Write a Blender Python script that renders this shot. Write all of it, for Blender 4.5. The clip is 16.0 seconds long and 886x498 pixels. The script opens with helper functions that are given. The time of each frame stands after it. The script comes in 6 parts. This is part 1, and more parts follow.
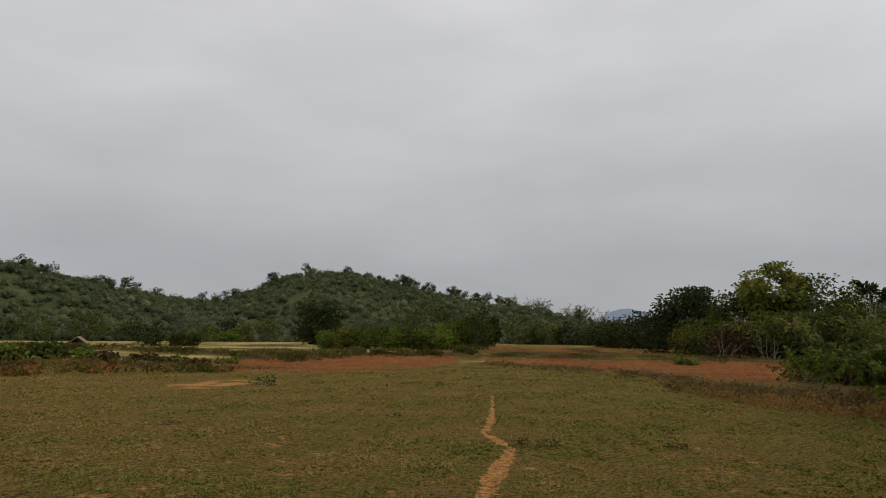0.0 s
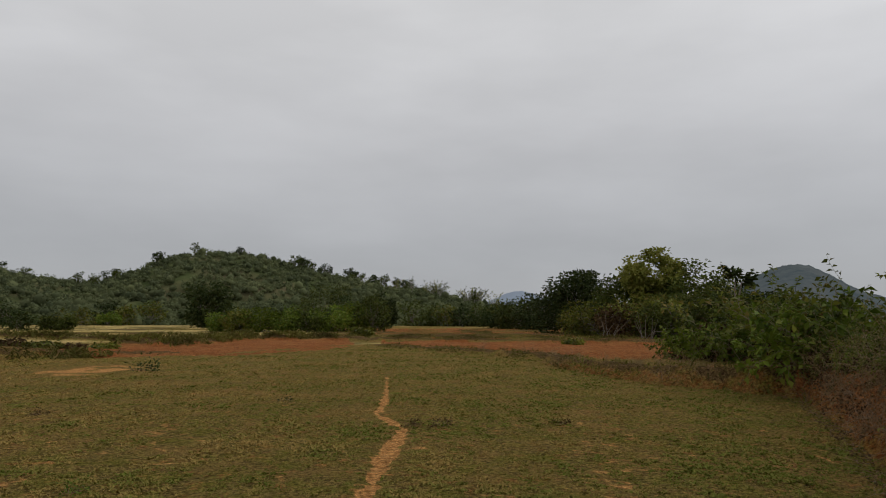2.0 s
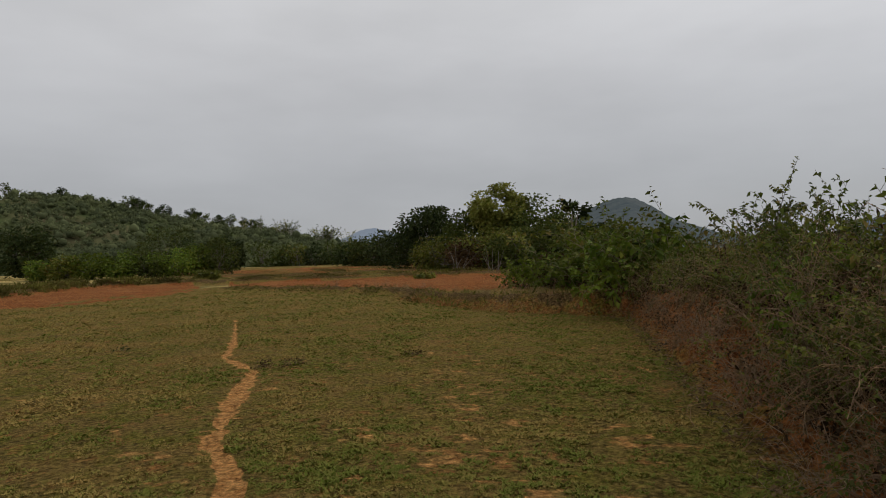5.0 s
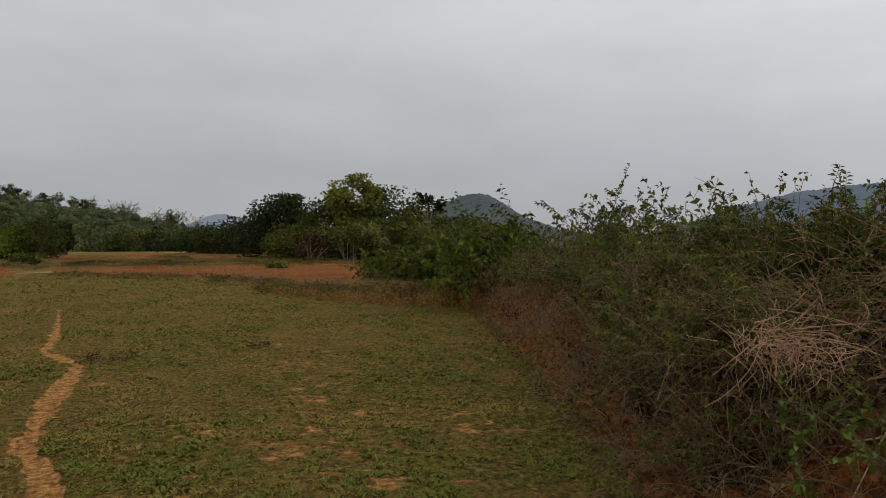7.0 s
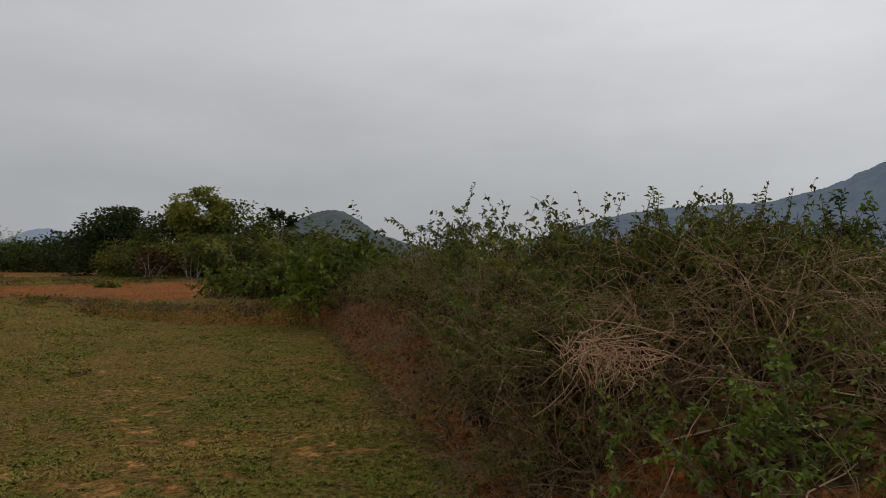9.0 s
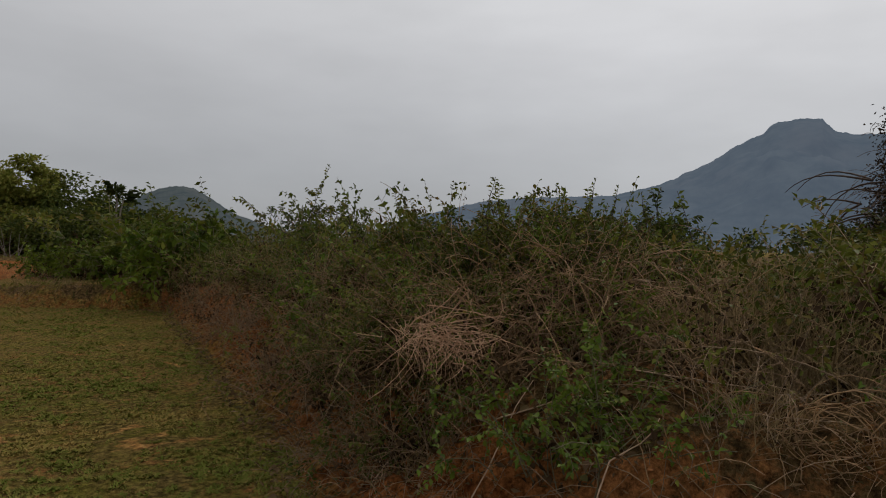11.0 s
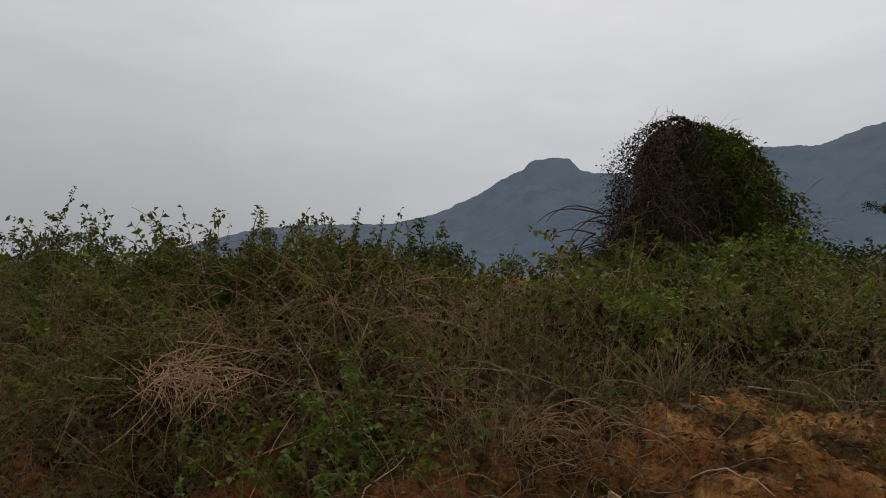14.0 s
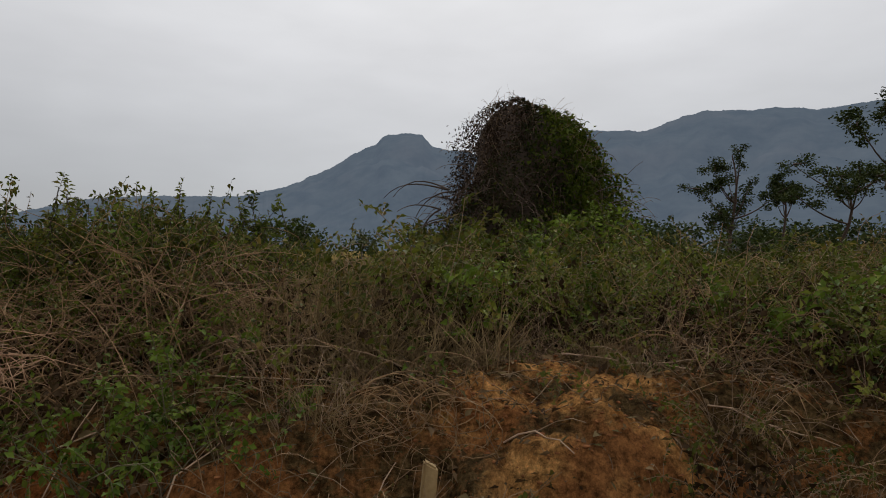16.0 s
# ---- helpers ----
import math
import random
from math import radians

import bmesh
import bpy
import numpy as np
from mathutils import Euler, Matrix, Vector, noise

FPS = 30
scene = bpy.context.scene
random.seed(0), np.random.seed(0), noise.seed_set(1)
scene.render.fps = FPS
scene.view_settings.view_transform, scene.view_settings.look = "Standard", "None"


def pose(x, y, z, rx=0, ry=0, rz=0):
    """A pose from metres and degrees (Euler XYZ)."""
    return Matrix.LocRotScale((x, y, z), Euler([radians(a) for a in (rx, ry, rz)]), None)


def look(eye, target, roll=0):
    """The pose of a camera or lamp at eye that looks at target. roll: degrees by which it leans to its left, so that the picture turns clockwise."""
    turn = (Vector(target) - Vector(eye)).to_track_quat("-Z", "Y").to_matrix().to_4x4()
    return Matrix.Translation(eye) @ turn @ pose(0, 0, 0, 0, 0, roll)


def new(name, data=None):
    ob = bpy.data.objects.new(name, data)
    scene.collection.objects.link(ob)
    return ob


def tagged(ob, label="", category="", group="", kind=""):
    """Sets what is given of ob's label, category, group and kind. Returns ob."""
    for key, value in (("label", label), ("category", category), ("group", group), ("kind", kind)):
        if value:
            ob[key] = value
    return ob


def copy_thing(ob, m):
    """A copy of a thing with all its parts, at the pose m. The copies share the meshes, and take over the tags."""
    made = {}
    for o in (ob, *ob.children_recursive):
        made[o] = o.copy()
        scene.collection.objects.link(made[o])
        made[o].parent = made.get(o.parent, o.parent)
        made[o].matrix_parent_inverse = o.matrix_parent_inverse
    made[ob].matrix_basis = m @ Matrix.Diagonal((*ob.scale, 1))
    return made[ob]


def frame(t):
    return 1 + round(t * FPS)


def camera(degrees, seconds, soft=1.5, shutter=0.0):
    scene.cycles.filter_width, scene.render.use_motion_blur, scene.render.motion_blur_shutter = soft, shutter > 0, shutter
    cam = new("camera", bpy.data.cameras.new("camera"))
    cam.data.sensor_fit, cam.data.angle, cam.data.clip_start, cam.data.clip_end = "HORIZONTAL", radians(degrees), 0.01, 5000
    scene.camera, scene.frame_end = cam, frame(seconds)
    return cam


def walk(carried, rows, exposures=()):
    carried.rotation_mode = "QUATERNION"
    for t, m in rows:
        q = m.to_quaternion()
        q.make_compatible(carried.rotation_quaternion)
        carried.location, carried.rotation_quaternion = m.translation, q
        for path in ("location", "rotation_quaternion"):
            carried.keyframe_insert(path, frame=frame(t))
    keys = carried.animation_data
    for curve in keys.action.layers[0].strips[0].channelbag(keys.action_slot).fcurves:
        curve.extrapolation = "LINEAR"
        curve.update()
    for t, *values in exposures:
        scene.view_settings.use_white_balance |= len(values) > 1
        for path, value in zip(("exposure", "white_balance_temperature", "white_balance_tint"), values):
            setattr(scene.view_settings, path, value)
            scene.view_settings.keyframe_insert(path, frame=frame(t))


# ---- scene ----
cam = camera(68.75, 16.0, soft=1.0)


def view(x, y, z, turn, tilt, roll):
    """A camera pose: turn to the left of +y, tilt up, roll, in degrees."""
    return pose(x, y, z, 90 + tilt, 0, turn) @ pose(0, 0, 0, 0, 0, roll)


ROWS = [
    (0, view(0.000, 0.000, 1.500, 0.01, 7.74, 0.56)),
    (0.5, view(0.006, -0.022, 1.519, -2.91, 7.34, 0.59)),
    (1, view(0.027, 0.015, 1.505, -5.13, 6.77, 0.52)),
    (1.5, view(0.031, 0.021, 1.502, -6.83, 6.17, 0.40)),
    (2, view(0.042, 0.014, 1.501, -9.06, 6.23, 0.28)),
    (2.5, view(0.043, 0.037, 1.481, -11.47, 5.44, 0.02)),
    (3, view(0.063, 0.057, 1.479, -13.96, 3.84, -0.40)),
    (3.5, view(0.062, 0.070, 1.482, -16.03, 2.65, -0.56)),
    (6, view(0.127, 0.087, 1.482, -27.63, -0.27, -1.27)),
    (6.5, view(0.111, 0.051, 1.484, -31.35, -0.06, -0.41)),
    (7, view(0.132, 0.059, 1.481, -34.65, -0.47, -0.15)),
    (7.5, view(0.171, 0.060, 1.481, -38.02, 1.16, -1.04)),
    (8, view(0.207, 0.060, 1.483, -41.17, 1.60, -0.45)),
    (8.5, view(0.231, 0.056, 1.479, -43.98, 1.84, 0.05)),
    (9, view(0.255, 0.045, 1.471, -47.38, 0.99, -0.25)),
    (11.5, view(0.302, -0.072, 1.486, -63.70, 1.47, 1.68)),
    (12, view(0.292, -0.091, 1.497, -68.01, 3.39, 1.81)),
    (12.5, view(0.298, -0.104, 1.491, -71.00, 2.41, 1.47)),
    (13, view(0.305, -0.123, 1.493, -73.11, 2.88, 1.26)),
    (13.5, view(0.321, -0.137, 1.496, -75.92, 2.58, 0.88)),
    (14, view(0.334, -0.161, 1.493, -78.84, 2.33, 0.31)),
    (14.5, view(0.345, -0.183, 1.489, -81.69, 2.40, 0.40)),
    (15, view(0.360, -0.218, 1.491, -84.96, 1.74, 0.55)),
    (15.5, view(0.390, -0.256, 1.490, -87.67, 1.12, 0.76)),
    (16, view(0.384, -0.290, 1.493, -91.81, 0.15, 0.22)),
]
walk(cam, ROWS, [(0, -0.12), (3.5, -0.12), (7, -0.08), (9, -0.18), (12.5, -0.26), (14, -0.26), (16, -0.1)])

# ---- world, sun, exposure ----
SUN_AZ, SUN_EL = 95.0, 38.0
world = bpy.data.worlds.new("overcast_sky")
scene.world = world
world.use_nodes = True
wn, wl = world.node_tree.nodes, world.node_tree.links
wn.clear()
sky = wn.new("ShaderNodeTexSky")
sky.sky_type, sky.sun_disc = "NISHITA", False
sky.sun_elevation, sky.sun_rotation = radians(SUN_EL), radians(SUN_AZ)
coord = wn.new("ShaderNodeTexCoord")
split = wn.new("ShaderNodeSeparateXYZ")
wl.new(coord.outputs["Generated"], split.inputs[0])
ramp = wn.new("ShaderNodeValToRGB")
wl.new(split.outputs["Z"], ramp.inputs[0])
SKY_STOPS = [(0.0, (0.40, 0.41, 0.43)), (0.10, (0.43, 0.44, 0.46)), (0.28, (0.575, 0.578, 0.595)), (0.5, (0.71, 0.71, 0.718)), (1.0, (0.72, 0.72, 0.72))]
while len(ramp.color_ramp.elements) < len(SKY_STOPS):
    ramp.color_ramp.elements.new(0.5)
for el, (p, c) in zip(ramp.color_ramp.elements, SKY_STOPS):
    el.position, el.color = p, (*c, 1)
# cloud layer: soft wide patches
cmap = wn.new("ShaderNodeMapping")
cmap.inputs["Scale"].default_value = (1.0, 1.0, 3.2)
wl.new(coord.outputs["Generated"], cmap.inputs["Vector"])
cloud = wn.new("ShaderNodeTexNoise")
cloud.inputs["Scale"].default_value, cloud.inputs["Detail"].default_value, cloud.inputs["Roughness"].default_value = 3.4, 4.0, 0.5
wl.new(cmap.outputs[0], cloud.inputs["Vector"])
crange = wn.new("ShaderNodeMapRange")
crange.inputs["From Min"].default_value, crange.inputs["From Max"].default_value = 0.35, 0.7
crange.inputs["To Min"].default_value, crange.inputs["To Max"].default_value = 0.95, 1.07
wl.new(cloud.outputs["Fac"], crange.inputs["Value"])
# the veiled sun's wide glow
glow = wn.new("ShaderNodeVectorMath")
glow.operation = "DOT_PRODUCT"
glow.inputs[1].default_value = (math.sin(radians(SUN_AZ)) * math.cos(radians(SUN_EL)), math.cos(radians(SUN_AZ)) * math.cos(radians(SUN_EL)), math.sin(radians(SUN_EL)))
wl.new(coord.outputs["Generated"], glow.inputs[0])
grange = wn.new("ShaderNodeMapRange")
grange.inputs["From Min"].default_value, grange.inputs["From Max"].default_value = 0.5, 1.0
grange.inputs["To Min"].default_value, grange.inputs["To Max"].default_value = 0.97, 1.26
grange.interpolation_type = "SMOOTHSTEP"
wl.new(glow.outputs["Value"], grange.inputs["Value"])
mul = wn.new("ShaderNodeMath")
mul.operation = "MULTIPLY"
wl.new(crange.outputs[0], mul.inputs[0])
wl.new(grange.outputs[0], mul.inputs[1])
bg_cloud, bg_sky, add, wout = wn.new("ShaderNodeBackground"), wn.new("ShaderNodeBackground"), wn.new("ShaderNodeAddShader"), wn.new("ShaderNodeOutputWorld")
wl.new(ramp.outputs[0], bg_cloud.inputs["Color"])
wl.new(mul.outputs[0], bg_cloud.inputs["Strength"])
wl.new(sky.outputs[0], bg_sky.inputs["Color"])
bg_sky.inputs["Strength"].default_value = 0.004
wl.new(bg_cloud.outputs[0], add.inputs[0])
wl.new(bg_sky.outputs[0], add.inputs[1])
wl.new(add.outputs[0], wout.inputs[0])

sun = new("sun", bpy.data.lights.new("sun", "SUN"))
sun.data.energy, sun.data.angle, sun.data.color = 0.6, radians(25), (1.0, 0.97, 0.92)
sun.matrix_world = look((0, 0, 60), (-50 * math.sin(radians(SUN_AZ)), -50 * math.cos(radians(SUN_AZ)), 60 - 50 * math.tan(radians(SUN_EL))))


# ---- materials ----
def nodes_of(name):
    m = bpy.data.materials.new(name)
    m.use_nodes = True
    nt = m.node_tree
    bsdf = nt.nodes["Principled BSDF"]
    return m, nt, bsdf


def mix_rgb(nt, fac, a, b):
    n = nt.nodes.new("ShaderNodeMix")
    n.data_type = "RGBA"
    for socket, value in ((n.inputs["Factor"], fac), (n.inputs["A"], a), (n.inputs["B"], b)):
        if isinstance(value, bpy.types.NodeSocket):
            nt.links.new(value, socket)
        elif isinstance(value, tuple):
            socket.default_value = (*value, 1)
        else:
            socket.default_value = value
    return n.outputs["Result"]


def noise_fac(nt, vector, scale, detail=4.0, lo=0.35, hi=0.65, rough=0.55):
    n = nt.nodes.new("ShaderNodeTexNoise")
    n.inputs["Scale"].default_value, n.inputs["Detail"].default_value, n.inputs["Roughness"].default_value = scale, detail, rough
    nt.links.new(vector, n.inputs["Vector"])
    r = nt.nodes.new("ShaderNodeMapRange")
    r.inputs["From Min"].default_value, r.inputs["From Max"].default_value = lo, hi
    nt.links.new(n.outputs["Fac"], r.inputs["Value"])
    return r.outputs[0]


def math_node(nt, op, a, b=0.0):
    n = nt.nodes.new("ShaderNodeMath")
    n.operation, n.use_clamp = op, op in ("ADD", "SUBTRACT", "MULTIPLY")
    for socket, value in zip(n.inputs, (a, b)):
        if isinstance(value, bpy.types.NodeSocket):
            nt.links.new(value, socket)
        else:
            socket.default_value = value
    return n.outputs[0]


def attribute(nt, name):
    n = nt.nodes.new("ShaderNodeAttribute")
    n.attribute_name = name
    return n.outputs["Fac"]


def bump(nt, bsdf, height, strength, distance):
    b = nt.nodes.new("ShaderNodeBump")
    b.inputs["Strength"].default_value, b.inputs["Distance"].default_value = strength, distance
    nt.links.new(height, b.inputs["Height"])
    nt.links.new(b.outputs[0], bsdf.inputs["Normal"])


def leaf_material(name, dark, light, odd, translucent=0.3, rough=0.45, scale=3.0, gloss=0.17):
    """Leaf colours: a patchy dark-to-light mix, some odd (dry or young) leaves, and light let through."""
    m, nt, bsdf = nodes_of(name)
    geo, info, tc = nt.nodes.new("ShaderNodeNewGeometry"), nt.nodes.new("ShaderNodeObjectInfo"), nt.nodes.new("ShaderNodeTexCoord")
    c = mix_rgb(nt, noise_fac(nt, tc.outputs["Object"], scale, 2.0), dark, light)
    isl = nt.nodes.new("ShaderNodeMapRange")
    isl.inputs["From Min"].default_value, isl.inputs["From Max"].default_value = 0.7, 1.0
    isl.inputs["To Max"].default_value = 0.8
    nt.links.new(geo.outputs["Random Per Island"], isl.inputs["Value"])
    c = mix_rgb(nt, isl.outputs[0], c, odd)
    hsv = nt.nodes.new("ShaderNodeHueSaturation")
    v = nt.nodes.new("ShaderNodeMapRange")
    v.inputs["To Min"].default_value, v.inputs["To Max"].default_value = 0.75, 1.25
    nt.links.new(info.outputs["Random"], v.inputs["Value"])
    nt.links.new(v.outputs[0], hsv.inputs["Value"])
    nt.links.new(c, hsv.inputs["Color"])
    nt.links.new(hsv.outputs[0], bsdf.inputs["Base Color"])
    bsdf.inputs["Roughness"].default_value = rough
    bsdf.inputs["Specular IOR Level"].default_value = gloss
    tr, mx = nt.nodes.new("ShaderNodeBsdfTranslucent"), nt.nodes.new("ShaderNodeMixShader")
    nt.links.new(hsv.outputs[0], tr.inputs["Color"])
    mx.inputs[0].default_value = translucent
    nt.links.new(bsdf.outputs[0], mx.inputs[1])
    nt.links.new(tr.outputs[0], mx.inputs[2])
    nt.links.new(mx.outputs[0], nt.nodes["Material Output"].inputs["Surface"])
    return m


def wood_material(name, a, b, scale=12.0, rough=0.85):
    m, nt, bsdf = nodes_of(name)
    tc, geo = nt.nodes.new("ShaderNodeTexCoord"), nt.nodes.new("ShaderNodeNewGeometry")
    c = mix_rgb(nt, noise_fac(nt, tc.outputs["Object"], scale, 5.0), a, b)
    c = mix_rgb(nt, math_node(nt, "MULTIPLY", geo.outputs["Random Per Island"], 0.5), c, b)
    nt.links.new(c, bsdf.inputs["Base Color"])
    bsdf.inputs["Roughness"].default_value = rough
    bump(nt, bsdf, noise_fac(nt, tc.outputs["Object"], scale * 4, 4.0, 0.2, 0.8), 0.5, 0.01)
    return m


LEAF_HEDGE = leaf_material("hedge_leaf", (0.044, 0.054, 0.009), (0.165, 0.178, 0.026), (0.23, 0.155, 0.04), 0.32, 0.5, 1.6, 0.12)
LEAF_OLIVE = leaf_material("olive_dry_leaf", (0.06, 0.046, 0.013), (0.135, 0.105, 0.028), (0.22, 0.14, 0.05))
LEAF_GREEN = leaf_material("fresh_green_leaf", (0.058, 0.10, 0.011), (0.185, 0.255, 0.032), (0.25, 0.25, 0.045), 0.32, 0.5, 4.0, 0.12)
LEAF_DEEP = leaf_material("deep_green_leaf", (0.035, 0.052, 0.009), (0.115, 0.14, 0.022), (0.15, 0.14, 0.03), 0.3, 0.5, 3.0, 0.1)
# dark leaves packed inside the shrubs, which colour in the shade of their gaps
SHADE_MASS = leaf_material("inner_shade_leaf", (0.035, 0.022, 0.012), (0.085, 0.052, 0.028), (0.12, 0.08, 0.04), 0.05, 0.9, 5.0, 0.03)
LEAF_BEND = leaf_material("yellow_green_bush_leaf", (0.045, 0.072, 0.008), (0.13, 0.17, 0.018), (0.19, 0.18, 0.03), 0.32, 0.6, 2.0, 0.08)
LEAF_DARK = leaf_material("dark_tree_leaf", (0.022, 0.034, 0.011), (0.055, 0.075, 0.02), (0.07, 0.075, 0.02), 0.2, 0.7, 2.0, 0.1)
LEAF_MID = leaf_material("tree_leaf", (0.042, 0.058, 0.013), (0.10, 0.125, 0.024), (0.13, 0.12, 0.03), 0.25, 0.7, 2.0, 0.1)
LEAF_PALE = leaf_material("pale_yellow_green_leaf", (0.16, 0.18, 0.03), (0.32, 0.33, 0.07), (0.36, 0.30, 0.08), 0.35, 0.7, 2.0, 0.1)
LEAF_BROWN = leaf_material("withered_brown_leaf", (0.045, 0.027, 0.013), (0.10, 0.062, 0.028), (0.15, 0.10, 0.045), 0.15, 0.8, 3.0, 0.08)
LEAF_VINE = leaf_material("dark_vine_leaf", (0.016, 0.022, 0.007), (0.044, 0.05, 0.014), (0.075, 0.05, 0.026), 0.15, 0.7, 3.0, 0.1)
DRY_STEM = wood_material("dry_brown_stem", (0.085, 0.048, 0.026), (0.36, 0.24, 0.14))
PALE_STEM = wood_material("bleached_dry_twig", (0.34, 0.20, 0.12), (0.56, 0.39, 0.26))
TWIG = wood_material("weathered_thorn_twig", (0.28, 0.14, 0.075), (0.52, 0.32, 0.19))
TAN_STEM = wood_material("tan_creeper_stem", (0.10, 0.052, 0.024), (0.36, 0.215, 0.10))
GREEN_STEM = wood_material("green_brown_stem", (0.10, 0.085, 0.045), (0.17, 0.14, 0.07))
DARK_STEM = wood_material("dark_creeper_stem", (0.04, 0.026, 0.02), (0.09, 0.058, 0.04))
BARK = wood_material("grey_brown_bark", (0.10, 0.085, 0.07), (0.20, 0.17, 0.135), 6.0)
BARK_PALE = wood_material("pale_grey_bark", (0.26, 0.23, 0.19), (0.40, 0.36, 0.30), 6.0)
DRY_GRASS = leaf_material("dry_tan_grass", (0.26, 0.18, 0.085), (0.42, 0.31, 0.16), (0.16, 0.10, 0.05), 0.2, 0.8, gloss=0.1)


def ground_material():
    m, nt, bsdf = nodes_of("field_ground")
    tc = nt.nodes.new("ShaderNodeTexCoord")
    p = tc.outputs["Object"]
    # soil: orange-red laterite with clods
    soil = mix_rgb(nt, noise_fac(nt, p, 7.0, 8.0, 0.38, 0.62, 0.75), (0.15, 0.048, 0.014), (0.40, 0.15, 0.047))
    soil = mix_rgb(nt, noise_fac(nt, p, 0.5, 3.0, 0.45, 0.75), soil, (0.34, 0.15, 0.053))
    # turf: low green cover broken by dry stubble and soil
    turf = mix_rgb(nt, noise_fac(nt, p, 16.0, 6.0, 0.40, 0.60, 0.65), (0.10, 0.07, 0.02), (0.27, 0.19, 0.055))
    turf = mix_rgb(nt, noise_fac(nt, p, 2.6, 6.0, 0.44, 0.62, 0.7), turf, (0.165, 0.145, 0.024))
    turf = mix_rgb(nt, noise_fac(nt, p, 0.7, 5.0, 0.46, 0.66, 0.65), turf, (0.25, 0.155, 0.048))
    turf = mix_rgb(nt, noise_fac(nt, p, 3.0, 7.0, 0.55, 0.66, 0.75), turf, (0.33, 0.15, 0.048))
    straw = mix_rgb(nt, noise_fac(nt, p, 1.2, 5.0), (0.60, 0.43, 0.17), (0.42, 0.32, 0.11))
    straw = mix_rgb(nt, noise_fac(nt, p, 0.12, 3.0, 0.45, 0.6), straw, (0.16, 0.135, 0.045))
    bare = mix_rgb(nt, noise_fac(nt, p, 9.0, 8.0, 0.36, 0.64, 0.75), (0.36, 0.15, 0.042), (0.74, 0.39, 0.135))
    litter = mix_rgb(nt, noise_fac(nt, p, 18.0, 7.0, 0.38, 0.62, 0.7), (0.05, 0.03, 0.012), (0.19, 0.12, 0.05))
    edge = noise_fac(nt, p, 7.0, 6.0, 0.25, 0.75, 0.75)
    c = turf
    for name, colour, grain in (("straw", straw, 0.5), ("soil", soil, 0.7), ("litter", litter, 0.9), ("bare", bare, 0.7)):
        a = attribute(nt, name)
        # broken edge: mask pushed by the noise
        f = math_node(nt, "SUBTRACT", math_node(nt, "MULTIPLY", a, 1.0 + grain), math_node(nt, "MULTIPLY", edge, grain))
        r = nt.nodes.new("ShaderNodeMapRange")
        r.inputs["From Min"].default_value, r.inputs["From Max"].default_value = 0.2, 0.55
        nt.links.new(f, r.inputs["Value"])
        c = mix_rgb(nt, r.outputs[0], c, colour)
    grain = nt.nodes.new("ShaderNodeHueSaturation")
    g = nt.nodes.new("ShaderNodeMapRange")
    g.inputs["To Min"].default_value, g.inputs["To Max"].default_value = 0.3, 1.5
    nt.links.new(noise_fac(nt, p, 20.0, 8.0, 0.38, 0.62, 0.8), g.inputs["Value"])
    nt.links.new(g.outputs[0], grain.inputs["Value"])
    nt.links.new(c, grain.inputs["Color"])
    nt.links.new(grain.outputs[0], bsdf.inputs["Base Color"])
    bsdf.inputs["Roughness"].default_value = 0.95
    bsdf.inputs["Specular IOR Level"].default_value = 0.03
    bump(nt, bsdf, noise_fac(nt, p, 16.0, 7.0, 0.2, 0.8, 0.7), 1.0, 0.06)
    return m


GROUND = ground_material()


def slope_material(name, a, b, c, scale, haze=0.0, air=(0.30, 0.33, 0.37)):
    """Far wooded slopes: patches of wood, clearings and rock; far ones are a backdrop that glows faintly, with the
    air's haze put into its colour.
    """
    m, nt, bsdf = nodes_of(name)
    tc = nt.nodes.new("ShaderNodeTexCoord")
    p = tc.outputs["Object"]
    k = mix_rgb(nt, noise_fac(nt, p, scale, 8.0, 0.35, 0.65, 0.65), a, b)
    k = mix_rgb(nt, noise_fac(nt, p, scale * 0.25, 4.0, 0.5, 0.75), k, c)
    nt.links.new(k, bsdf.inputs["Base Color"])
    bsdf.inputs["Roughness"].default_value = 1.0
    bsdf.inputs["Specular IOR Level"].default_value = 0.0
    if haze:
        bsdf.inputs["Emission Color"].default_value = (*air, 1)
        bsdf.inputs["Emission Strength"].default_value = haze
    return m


HILL_SOIL = slope_material("hill_undergrowth", (0.05, 0.065, 0.025), (0.095, 0.11, 0.045), (0.15, 0.115, 0.07), 0.12)
# blue-grey base colours and a faint glow paint the haze of distance
FAR_WOOD = slope_material("hazed_wooded_slope", (0.036, 0.047, 0.05), (0.068, 0.08, 0.08), (0.085, 0.085, 0.083), 0.012, 0.25, (0.255, 0.33, 0.46))
FAR_BLUE = slope_material("distant_hazed_hill", (0.06, 0.07, 0.08), (0.08, 0.09, 0.10), (0.09, 0.10, 0.11), 0.01, 0.5, (0.30, 0.36, 0.45))
HUMP_WOOD = slope_material("hazed_hill_wood", (0.03, 0.04, 0.032), (0.065, 0.075, 0.058), (0.08, 0.08, 0.065), 0.03, 0.14, (0.26, 0.31, 0.41))


